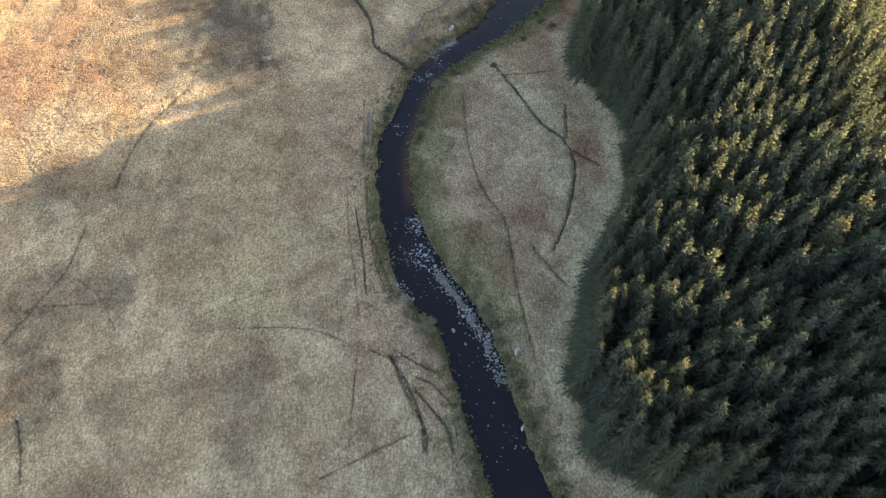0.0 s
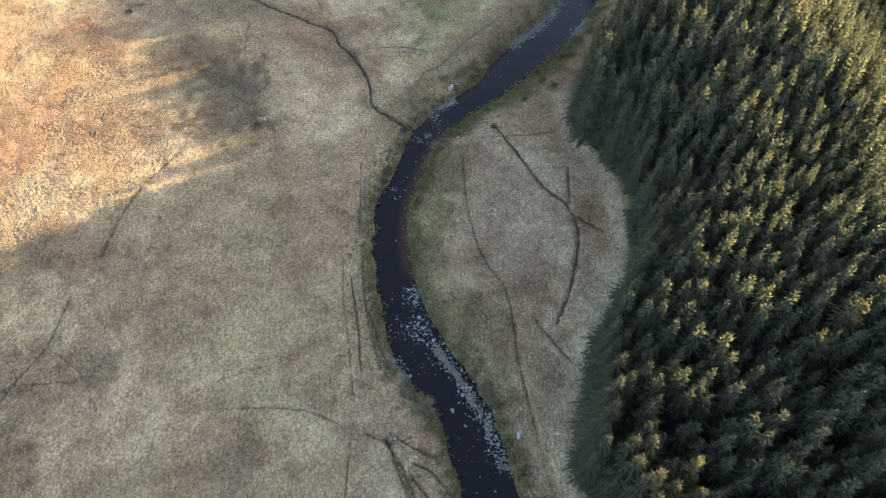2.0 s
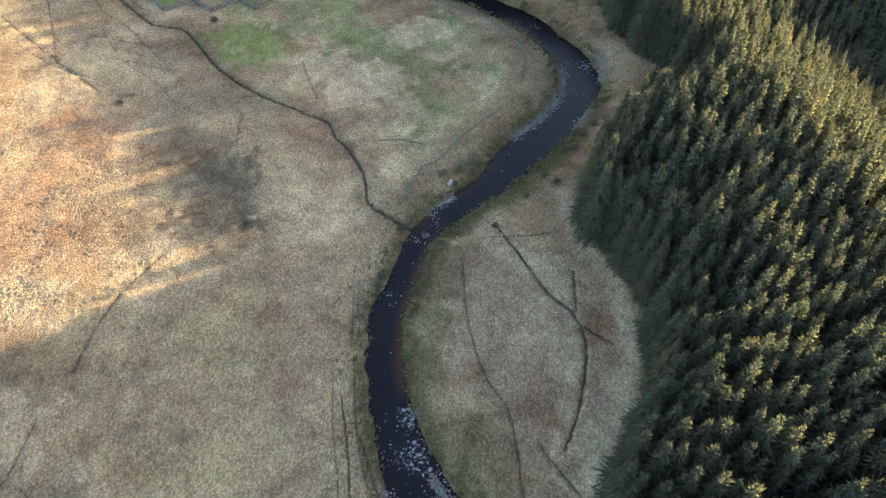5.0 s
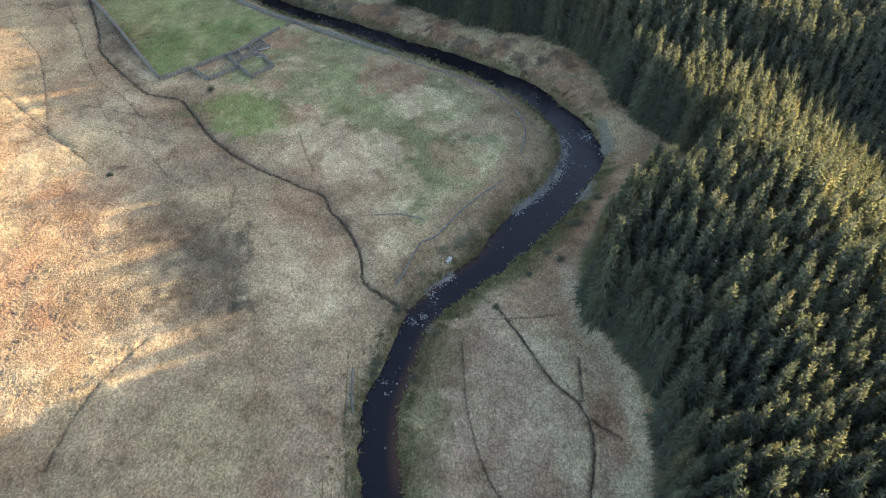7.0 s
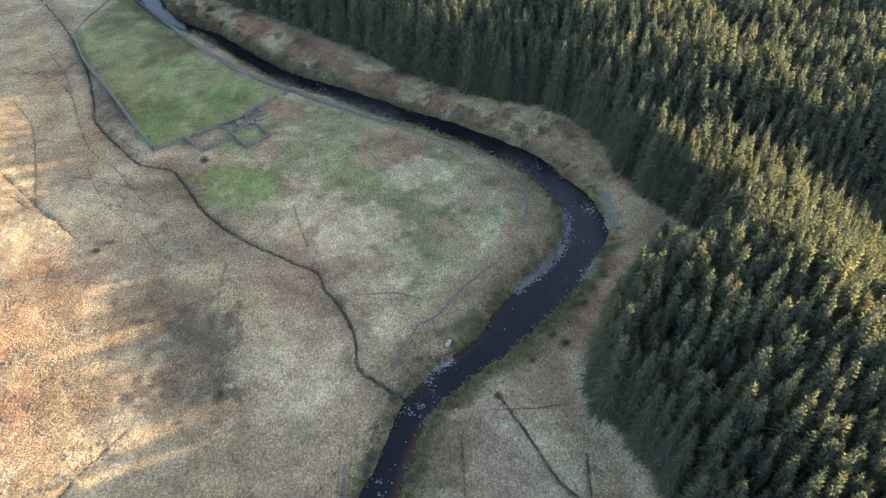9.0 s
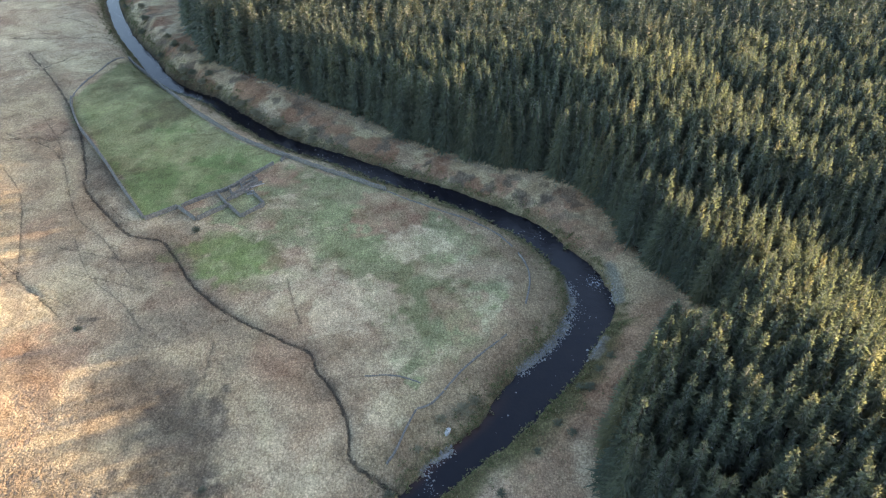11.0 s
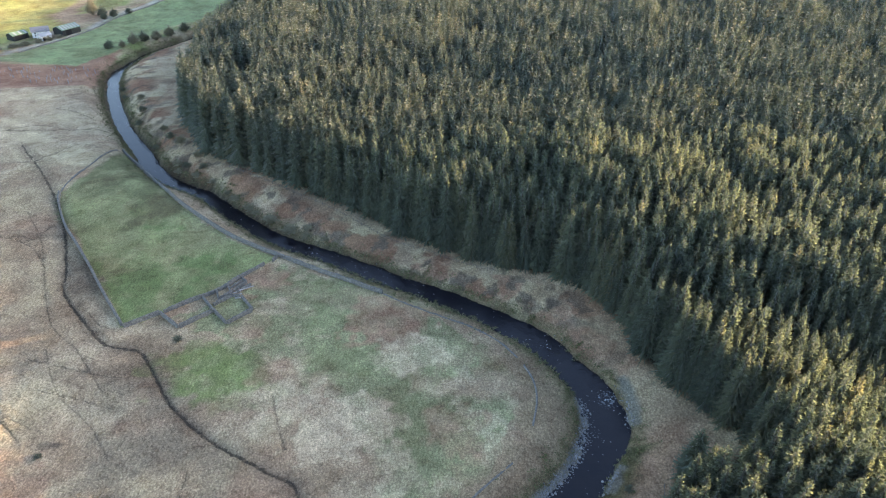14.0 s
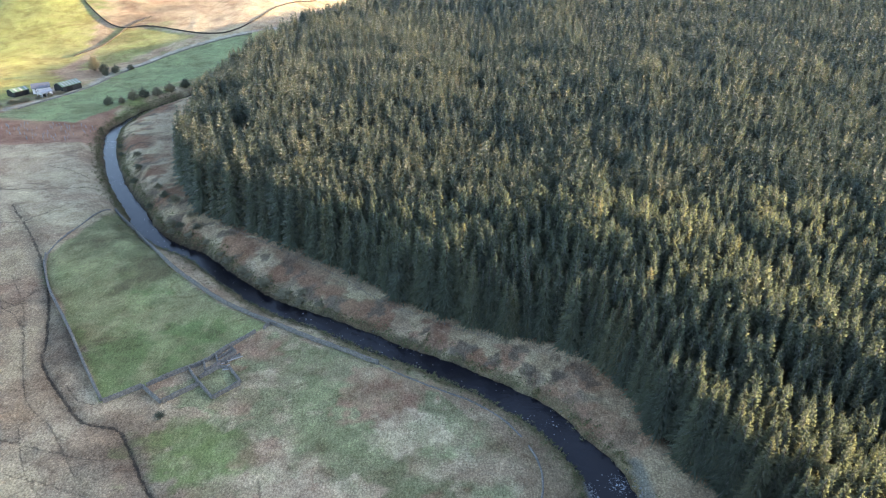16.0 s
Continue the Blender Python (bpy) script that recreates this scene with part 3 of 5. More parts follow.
    cover((0.235, 0.18, 0.125), 0.75 * step(17, 9, d + 3 * fbm(x, y, 7.0, 63)) * (side < 0) * step(128, 140, y) * step(225, 205, y))
    strip = step(26, 10, d) * (side > 0) * (~wood) * step(205, 235, y) * step(520, 480, y)
    cover((0.43, 0.35, 0.24), 0.9 * strip * step(-0.2, 0.2, fbm(x, y, 7.0, 56, 5)))
    cover((0.25, 0.145, 0.1), 0.9 * strip * step(-0.05, 0.2, fbm(x, y, 11.0, 54, 5)))
    cover(HEATH, 0.85 * strip * step(0.25, 0.4, fbm(x, y, 5.0, 55, 4)))
    cover(BANK, 0.6 * step(4.5, 1.0, d + 1.5 * fbm(x, y, 6.0, 53)))
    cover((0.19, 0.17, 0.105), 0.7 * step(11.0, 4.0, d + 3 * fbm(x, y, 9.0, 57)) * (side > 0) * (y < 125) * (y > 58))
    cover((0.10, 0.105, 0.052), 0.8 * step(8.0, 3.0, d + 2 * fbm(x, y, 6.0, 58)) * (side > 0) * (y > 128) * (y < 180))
    cover(PEAT, 0.8 * step(1.0, -0.2, d + 0.5 * fbm(x, y, 2.0, 59)))
    cover((0.2, 0.2, 0.19), 0.8 * bar)
    cover(HEATH, 0.35 * step(5, 1, sd))
    cover(PEAT, 0.3 * step(0.9, 0.05, sd + 0.35 * fbm(x, y, 4.0, 13, 3)))
    cover(PEAT, 0.25 * ditch)
    cover(STRAW, 0.6 * step(1.8, 0.5, track))
    cover(NEEDLE_LITTER, wood * step(0.5, 4.0, ed))
    cover((0.34, 0.33, 0.31), step(2.8, 1.8, road))
    colour *= (1 + 0.11 * fbm(x, y, 3.0, 61, 2))[:, None] * np.array((0.955, 0.945, 0.86))
    return np.clip(colour, 0.01, 1), tussock * (1 - step(3.5, 2.0, road))


def build_ground():
    xs = axis((-4000, -1200, 400), (-1200, -400, 40), (-400, -230, 5), (-230, -130, 2), (-130, -24, 0.8), (-24, 44, 0.42), (44, 58, 0.8), (58, 130, 2.5), (130, 500, 10), (500, 1500, 60), (1500, 4000, 400))
    ys = axis((-3000, -400, 400), (-400, 10, 20), (10, 22, 0.8), (22, 136, 0.48), (136, 270, 0.8), (270, 480, 1.6), (480, 840, 5), (840, 1100, 20), (1100, 2000, 60), (2000, 4500, 400))
    X, Y = np.meshgrid(xs, ys)
    x, y = X.ravel(), Y.ravel()
    known = plan(x, y)
    h, d = known[0], known[1]
    colour, tussock = ground_cover(x, y, known)
    rough = tussock * step(0.5, 3, d)
    h = h + rough * (0.15 * fbm(x, y, 1.7, 67, 2) + 0.12 * fbm(x, y, 6.0, 71, 2))
    nx, ny = len(xs), len(ys)
    q = (np.arange(ny - 1)[:, None] * nx + np.arange(nx - 1)[None, :]).ravel()
    faces = np.stack([q, q + 1, q + nx + 1, q + nx], 1)
    ob = grid_object("ground", np.stack([x, y, h], 1), faces, GROUND)
    me = ob.data
    a = me.attributes.new("ground_tint", "FLOAT_COLOR", "POINT")
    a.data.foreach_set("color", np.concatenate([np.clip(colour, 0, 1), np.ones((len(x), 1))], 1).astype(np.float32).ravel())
    a = me.attributes.new("tussock", "FLOAT", "POINT")
    a.data.foreach_set("value", np.clip(tussock, 0, 1).astype(np.float32))
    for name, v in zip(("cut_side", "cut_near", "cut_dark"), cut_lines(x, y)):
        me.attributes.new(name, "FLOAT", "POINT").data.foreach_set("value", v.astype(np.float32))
    me.polygons.foreach_set("use_smooth", np.ones(len(faces), bool))
    return tagged(ob, "tussocky moorland valley floor with bracken, straw grass and ditches", "ground", kind="structure")


def raw_mesh(name, verts, faces, mat):
    """A mesh out of arrays; every face has the same number of corners."""
    verts, faces = np.asarray(verts, np.float32), np.asarray(faces, np.int32)
    me = bpy.data.meshes.new(name)
    k = faces.shape[1]
    me.vertices.add(len(verts)), me.loops.add(faces.size), me.polygons.add(len(faces))
    me.vertices.foreach_set("co", verts.ravel())
    me.loops.foreach_set("vertex_index", faces.ravel())
    me.polygons.foreach_set("loop_start", np.arange(0, faces.size, k, dtype=np.int32))
    me.update(calc_edges=True)
    me.materials.append(mat)
    return me


def grid_object(name, verts, faces, mat):
    return new(name, raw_mesh(name, verts, faces, mat))


def part(name, bm, mat, parent=None, label=""):
    """One bmesh as one mesh object, under its thing."""
    me = bpy.data.meshes.new(name)
    bm.to_mesh(me), bm.free()
    me.materials.append(mat)
    ob = new(name, me)
    ob.parent = parent
    return tagged(ob, label)


build_ground()


# ---- river ----
# (x, y, reach, strength): broken water
RIFFLES = [(6, 60, 6, 0.5), (10, 49, 6, 0.5), (0, 68, 6, 0.6), (-5, 75, 8, 0.7), (-6, 83, 5, 0.75), (-1.5, 132.5, 4, 0.62), (-11, 112, 4, 0.6), (36, 184, 7, 0.5), (43, 196, 6, 0.7), (14, 36, 8, 0.5),
           (28, 216, 6, 0.55), (-12, 245, 9, 0.45), (-178, 424, 16, 0.6), (-152, 374, 16, 0.5), (-184, 466, 14, 0.6), (-40, 261, 10, 0.45), (-25, 252, 10, 0.45)]


def build_river():
    line = smooth_path(LOWER_RIVER + BEND_RIVER + UPPER_RIVER, 0.8)
    t = np.gradient(line[:, :2], axis=0)
    t /= np.hypot(t[:, 0], t[:, 1])[:, None]
    across = np.stack([t[:, 1], -t[:, 0]], 1)
    u = np.linspace(-1, 1, 15)
    w = line[:, 2] + 1.6
    P = line[:, None, :2] + across[:, None, :] * (w[:, None] * u[None, :])[:, :, None]
    x, y = P[..., 0].ravel(), P[..., 1].ravel()
    riffle = np.zeros(len(x))
    for cx, cy, r, k in RIFFLES:
        riffle = np.maximum(riffle, k * step(1.2, 0.2, np.hypot(x - cx, y - cy) / r))
    uu = np.tile(u, len(line))
    shoal = step(0.15, 0.75, uu) * step(84, 92, y) * step(134, 122, y) * 0.8 + 0.5 * step(-0.2, -0.8, uu) * step(128, 136, y) * step(160, 145, y)
    z = WATER_Z + 0.05 * fbm(x, y, 2.0, 83, 3) * (0.3 + riffle)
    n, k = len(line), len(u)
    q = (np.arange(n - 1)[:, None] * k + np.arange(k - 1)[None, :]).ravel()
    ob = grid_object("water", np.stack([x, y, z], 1), np.stack([q, q + 1, q + k + 1, q + k], 1), WATER)
    for name, v in (("riffle", riffle), ("shoal", shoal)):
        ob.data.attributes.new(name, "FLOAT", "POINT").data.foreach_set("value", v.astype(np.float32))
    ob.data.polygons.foreach_set("use_smooth", np.ones(len(q), bool))
    tagged(ob, "dark peaty river with white riffles between low banks", "river", kind="structure")


build_river()

# ---- forest ----
def spruce_crown(rng, height, radius, whorls, boughs, fine, low=0.0):
    """Whorls of folded boughs round a dense core, upswept near the leader and drooping below; every corner keeps its
    share of sunlight painted on the top tips.
    """
    verts, faces, tip_light = [], [], []

    def reach_at(f):
        return radius * max(0.0, 1 - f) ** 0.74
    sides, levels = 6 if fine else 4, (0.04, max(low, 0.3), 0.8)
    for f in levels:
        for k in range(sides):
            a, r = 6.283 * k / sides, reach_at(f) * (0.3 if f < 0.79 else 0.06)
            verts.append((math.cos(a) * r, math.sin(a) * r, height * f))
            tip_light.append(0.0)
    for j in range(2):
        for k in range(sides):
            a, b = j * sides + k, j * sides + (k + 1) % sides
            faces += [(a, b, b + sides), (a, b + sides, a + sides)]
    for w in range(whorls):
        f = low + (0.975 - low) * (1 - (1 - (w + 0.3) / whorls) ** 1.12)
        z, reach = height * f, reach_at(f) * rng.uniform(0.88, 1.12)
        turn = rng.random() * 6.283
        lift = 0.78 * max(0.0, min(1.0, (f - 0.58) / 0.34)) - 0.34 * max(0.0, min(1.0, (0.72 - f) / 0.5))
        # young: share of the painted tip light, rising towards the leader
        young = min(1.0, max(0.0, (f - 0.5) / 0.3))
        count = boughs if f < 0.92 else max(5, boughs - 2)
        gap = 6.283 / count
        for k in range(count):
            a = turn + gap * (k + rng.uniform(-0.18, 0.18))
            n = reach * rng.uniform(0.72, 1.2)
            tilt = lift + rng.uniform(-0.12, 0.12)
            shift = rng.uniform(-0.5, 0.5) * height * (0.975 - low) / whorls

            def at(r, da, dz):
                return (math.cos(a + da) * r, math.sin(a + da) * r, z + dz + shift)
            base = len(verts)
            airy = max(0.0, min(1.0, (f - 0.6) / 0.25))
            inner, wide = (0.3 if fine else 0.42) * (1 - 0.5 * airy), 1 - (0.55 if fine else 0.4) * airy
            verts += [at(0.04, 0.0, 0.3 * n + 0.1), at(inner * n, -gap * 0.5 * wide, -0.22 * n), at(n, 0.0, tilt * n), at(inner * n, gap * 0.5 * wide, -0.22 * n)]
            tip_light += [0.35 * young, 0.0, young, 0.0]
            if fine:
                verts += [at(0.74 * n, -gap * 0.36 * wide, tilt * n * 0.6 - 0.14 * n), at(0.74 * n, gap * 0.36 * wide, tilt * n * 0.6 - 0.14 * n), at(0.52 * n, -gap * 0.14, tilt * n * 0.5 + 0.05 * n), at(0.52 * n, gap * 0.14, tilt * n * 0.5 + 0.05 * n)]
                tip_light += [0.8 * young, 0.8 * young, 0.4 * young, 0.4 * young]
                b = base
                faces += [(b, b + 1, b + 6), (b + 6, b + 1, b + 4), (b, b + 6, b + 2), (b, b + 2, b + 7), (b + 7, b + 5, b + 3), (b, b + 7, b + 3)]
            else:
                faces += [(base, base + 1, base + 2), (base, base + 2, base + 3)]
    base = len(verts)
    r, z = 0.09, height * 0.95
    verts += [(r, 0, z), (-r * 0.5, r * 0.87, z), (-r * 0.5, -r * 0.87, z), (0, 0, height * 1.015)]
    tip_light += [0.4, 0.4, 0.4, 1.0]
    faces += [(base, base + 1, base + 3), (base + 1, base + 2, base + 3), (base + 2, base, base + 3)]
    return np.array(verts, np.float32), np.array(faces, np.int32), np.array(tip_light, np.float32)


# windblown gaps: (line, half width)
CLEARINGS = [(np.array([(51.0, 167.0), (64.0, 169.0)]), 7.5), (np.array([(-108.0, 398.0), (-104.0, 412.0)]), 4.5), (np.array([(-96.0, 383.0), (-82.0, 362.0)]), 4.0), (np.array([(118.0, 690.0), (132.0, 702.0)]), 9.0), (np.array([(10.0, 430.0), (22.0, 452.0)]), 3.5)]


def planted():
    """Places of the plantation's trees: an uneven grid, kept inside the forest's edge."""
    rng = np.random.default_rng(7)
    spots = []
    for lo, hi, gap in ((-20.0, 300.0, 3.4), (300.0, 560.0, 3.7), (560.0, 720.0, 4.6), (720.0, 960.0, 5.6)):
        gx, gy = np.meshgrid(np.arange(-180, 620, gap), np.arange(lo, hi, gap * 0.9))
        gx = gx + (np.arange(gx.shape[0]) % 2)[:, None] * gap * 0.5
        x = gx.ravel() + rng.uniform(-0.42, 0.42, gx.size) * gap
        y = gy.ravel() + rng.uniform(-0.42, 0.42, gx.size) * gap
        keep = inside(x, y, FOREST) & (x < np.maximum(215, 130 + (y - 189) * 0.575)) & ((y > 15) | (x > 60))
        x, y = x[keep], y[keep]
        ed, _, _ = path_distance(x, y, FOREST_EDGE, 14.0)
        keep = ed > 1.3
        for line, half in CLEARINGS:
            keep &= path_distance(x, y, line, 12.0)[0] > half
        spots.append(np.stack([x[keep], y[keep], np.minimum(ed[keep], 50)], 1))
    return np.vstack(spots)


# 8 m taller stand is out of view, added to shade the southern trees
def tree_height(x, y):
    # 8 m drop and last two bumps are added to pass or block sun
    return 22.3 + 2.4 * fbm(x, y, 28.0, 91, 3) + 1.6 * fbm(x, y, 11.0, 93, 2) + 2.2 * step(215, 245, y) + 2.6 * step(265, 320, y) + 8.0 * step(84, 102, x) * step(92, 70, y) - 8.0 * np.clip((x - 64) / 56, 0, 1) * step(84, 104, y) * step(222, 205, y) + 2.2 * np.exp(-((x - 50) ** 2 + (y - 268) ** 2) / 400.0) + 3.0 * np.exp(-((x - 28) / 35) ** 2 - ((y - 305) / 25) ** 2)


def build_forest():
    rng = np.random.default_rng(11)
    spots = planted()
    x, y, ed = spots.T
    z = plan(x, y)[0]
    H = tree_height(x, y) * rng.uniform(0.85, 1.1, len(x)) * np.where(ed < 3, 0.95, 1.0)
    turn, tint = rng.uniform(0, 6.283, len(x)), rng.random(len(x))
    # the trees along the river's edge are things of their own
    near = (ed < 12) & (y > 22) & (y < 265) & (x < 75)
    order = np.argsort(np.where(near, ed + 0.01 * y, 1e9))[:300]
    single = np.zeros(len(x), bool)
    single[order] = near[order]
    kinds = []
    for k in range(5):
        r = random.Random(40 + k)
        v, f, s = spruce_crown(r, 20.0, 4.2 + 0.12 * k, 24, 9, True)
        crown = raw_mesh("crown", v, f, NEEDLES)
        crown.attributes.new("tip_light", "FLOAT", "POINT").data.foreach_set("value", s)
        bm = bmesh.new()
        bmesh.ops.create_cone(bm, segments=8, radius1=0.24, radius2=0.03, depth=19.0, cap_ends=True, matrix=Matrix.Translation((0, 0, 9.3)))
        trunk = bpy.data.meshes.new("trunk")
        bm.to_mesh(trunk), bm.free()
        trunk.materials.append(BARK)
        kinds.append((crown, trunk))
    for i in np.nonzero(single)[0]:
        crown, trunk = kinds[i % 5]
        tree = new("spruce_tree")
        s = H[i] / 20.0
        tree.matrix_basis = pose(x[i], y[i], z[i] - 0.15, 0, 0, math.degrees(turn[i])) @ Matrix.Diagonal((s * 1.05, s * 1.05, s, 1))
        for name, me in (("trunk", trunk), ("crown", crown)):
            new(name, me).parent = tree
        tagged(tree, "tall dark green spruce with drooping boughs at the plantation edge", "tree", "plantation trees")
    # the wood behind them: (name, where, whorls, boughs, fine boughs, crown's foot)
    close = ~single & (y < 300) & (x < 60 + np.maximum(50, (y - 100) * 0.55))
    far = ~single & ((y > 640) | ((y > 480) & (x > 90)) | ((y < 220) & (x > 130)))
    border = (ed < 9) & ~single
    bands = [("spruce_plantation", close & ~border, 10, 7, True, 0.55), ("spruce_plantation_edge", close & border, 18, 7, True, 0.03),
             ("spruce_wood", ~single & ~close & ~far & ~border, 8, 7, False, 0.55), ("spruce_wood_edge", ~single & ~close & ~far & border, 18, 8, False, 0.03), ("distant_spruce_wood", far & ~close, 6, 6, False, 0.6)]
    for k, (name, mask, whorls, branches, fine, low) in enumerate(bands):
        idx = np.nonzero(mask)[0]
        shapes = [spruce_crown(random.Random(70 + 10 * k + j), 20.0, (4.5 if k < 4 else 4.9) * (0.92 + 0.05 * (j % 4)), whorls, branches, fine, low) for j in range(7)]
        V, F, S, T, off = [], [], [], [], 0
        for j, (v, f, s) in enumerate(shapes):
            sub = idx[j::7]
            c, sn, sc = np.cos(turn[sub]), np.sin(turn[sub]), H[sub] / 20.0
            P = np.empty((len(sub), len(v), 3), np.float32)
            P[..., 0] = (v[None, :, 0] * c[:, None] - v[None, :, 1] * sn[:, None]) * sc[:, None] + x[sub, None]
            P[..., 1] = (v[None, :, 0] * sn[:, None] + v[None, :, 1] * c[:, None]) * sc[:, None] + y[sub, None]
            P[..., 2] = v[None, :, 2] * sc[:, None] + z[sub, None] - 0.15
            V.append(P.reshape(-1, 3))
            F.append((f[None] + (np.arange(len(sub)) * len(v))[:, None, None] + off).reshape(-1, 3))
            S.append(np.tile(s, len(sub))), T.append(np.repeat(tint[sub], len(v)))
            off += len(sub) * len(v)
        ob = grid_object(name, np.vstack(V), np.vstack(F), FAR_NEEDLES if k == 4 else NEEDLES)
        ob.data.attributes.new("tip_light", "FLOAT", "POINT").data.foreach_set("value", np.concatenate(S).astype(np.float32))
        ob.data.attributes.new("tree_tint", "FLOAT", "POINT").data.foreach_set("value", np.concatenate(T).astype(np.float32))
        tagged(ob, "dense dark green spruce plantation with sunlit golden tops", "forest", kind="stuff")


build_forest()

# ---- scattered pieces ----
def scatter(name, shapes, x, y, z, scale, turn, mat, label, category, attributes=True):
    """Many small pieces joined into one mesh; shapes are (corners, triangles)."""
    V, F, off = [], [], 0
    for j, (v, f) in enumerate(shapes):
        s = slice(j, None, len(shapes))
        c, sn, sc = np.cos(turn[s])[:, None], np.sin(turn[s])[:, None], scale[s][:, None]
        P = np.stack([(v[None, :, 0] * c - v[None, :, 1] * sn) * sc + x[s][:, None], (v[None, :, 0] * sn + v[None, :, 1] * c) * sc + y[s][:, None], v[None, :, 2] * sc + z[s][:, None]], 2)
        V.append(P.reshape(-1, 3))
        F.append((f[None] + (np.arange(len(P)) * len(v))[:, None, None] + off).reshape(-1, 3))
        off += len(P) * len(v)
    return tagged(grid_object(name, np.vstack(V), np.vstack(F), mat), label, category, kind="stuff")


def stone_shape(seed, flat=0.6, detail=1):
    """A worn stone about one metre across."""
    r = random.Random(seed)
    bm = bmesh.new()
    bmesh.ops.create_icosphere(bm, subdivisions=detail, radius=0.5)
    cuts = [(Vector((r.uniform(-1, 1), r.uniform(-1, 1), r.uniform(-0.6, 1))).normalized(), r.uniform(0.28, 0.42)) for _ in range(7)]
    stretch = Vector((r.uniform(0.8, 1.25), r.uniform(0.7, 1.0), flat * r.uniform(0.8, 1.2)))
    for v in bm.verts:
        for n, at in cuts:
            over = v.co.dot(n) - at
            if over > 0:
                v.co -= n * over * 0.85
        v.co = Vector((v.co.x * stretch.x, v.co.y * stretch.y, v.co.z * stretch.z))
    return bm


def arrays(bm):
    bmesh.ops.triangulate(bm, faces=bm.faces)
    bm.verts.index_update()
    v, f = np.array([p.co[:] for p in bm.verts], np.float32), np.array([[p.index for p in q.verts] for q in bm.faces], np.int32)
    bm.free()
    return v, f


def build_stones():
    rng = np.random.default_rng(3)
    shapes = [arrays(stone_shape(200 + k)) for k in range(6)]
    xs, ys, ss = [], [], []
    for line, w in BARS:
        n = int(len(line) * w * 38)
        i = rng.integers(0, len(line), n)
        xs.append(line[i, 0] + rng.normal(0, w * 0.6, n) + rng.uniform(-0.8, 0.8, n)), ys.append(line[i, 1] + rng.normal(0, w * 0.6, n) + rng.uniform(-0.8, 0.8, n))
        ss.append(0.16 + 0.5 * rng.random(n) ** 2.5)
    for cx, cy, r, k in RIFFLES:
        n = int(9 * r * k)
        xs.append(cx + rng.normal(0, r * 0.5, n)), ys.append(cy + rng.normal(0, r * 0.5, n)), ss.append(0.25 + 0.6 * rng.random(n) ** 2)
    i = rng.integers(20, len(RIVER) - 12, 260)
    xs.append(RIVER[i, 0] + rng.normal(0, 1, 260) * RIVER[i, 2] * 0.7), ys.append(RIVER[i, 1] + rng.normal(0, 1, 260) * RIVER[i, 2] * 0.7), ss.append(0.2 + 0.55 * rng.random(260) ** 2)
    x, y, s = np.concatenate(xs), np.concatenate(ys), np.concatenate(ss)
    h, d, _, _, _, _ = plan(x, y)
    keep = (d < 1.3) & (y > 15)
    x, y, s, h, d = x[keep], y[keep], s[keep], h[keep], d[keep]
    z = np.maximum(h, WATER_Z - 0.12 * s) + 0.06 * s
    turn = rng.uniform(0, 6.28, len(x))
    big = (s > 0.62) & (y < 260)
    meshes = []
    for k in range(6):
        me = bpy.data.meshes.new("boulder")
        bm = stone_shape(300 + k, 0.65, 2)
        bm.to_mesh(me), bm.free()
        me.materials.append(BOULDER)
        meshes.append(me)
    for i in np.nonzero(big)[0][:90]:
        ob = new("boulder", meshes[i % 6])
        ob.matrix_basis = pose(x[i], y[i], z[i], 0, 0, math.degrees(turn[i])) @ Matrix.Scale(s[i] * 1.2, 4)
        tagged(ob, "pale grey weathered boulder in the river", "boulder", "river boulders")
    scatter("river_stones", shapes, x[~big], y[~big], z[~big], s[~big], turn[~big], BOULDER, "pale grey cobbles along stony river bars", "stones")
    pale = meshes[2].copy()
    pale.materials[0] = WHITE_STONE
    for px, py, s, label in ((2.4, 145.8, 2.3, "large white boulder on the grassy bank"), (14.6, 52.4, 1.9, "long white boulder on the river bank"), (14.9, 37.5, 1.3, "white boulder at the water's edge")):
        ob = new("boulder", pale)
        ob.matrix_basis = pose(px, py, ground_z(px, py) + 0.15, 0, 0, 70) @ Matrix.Diagonal((s * 1.05, s * 0.8, s * 0.75, 1))
        tagged(ob, label, "boulder")


build_stones()


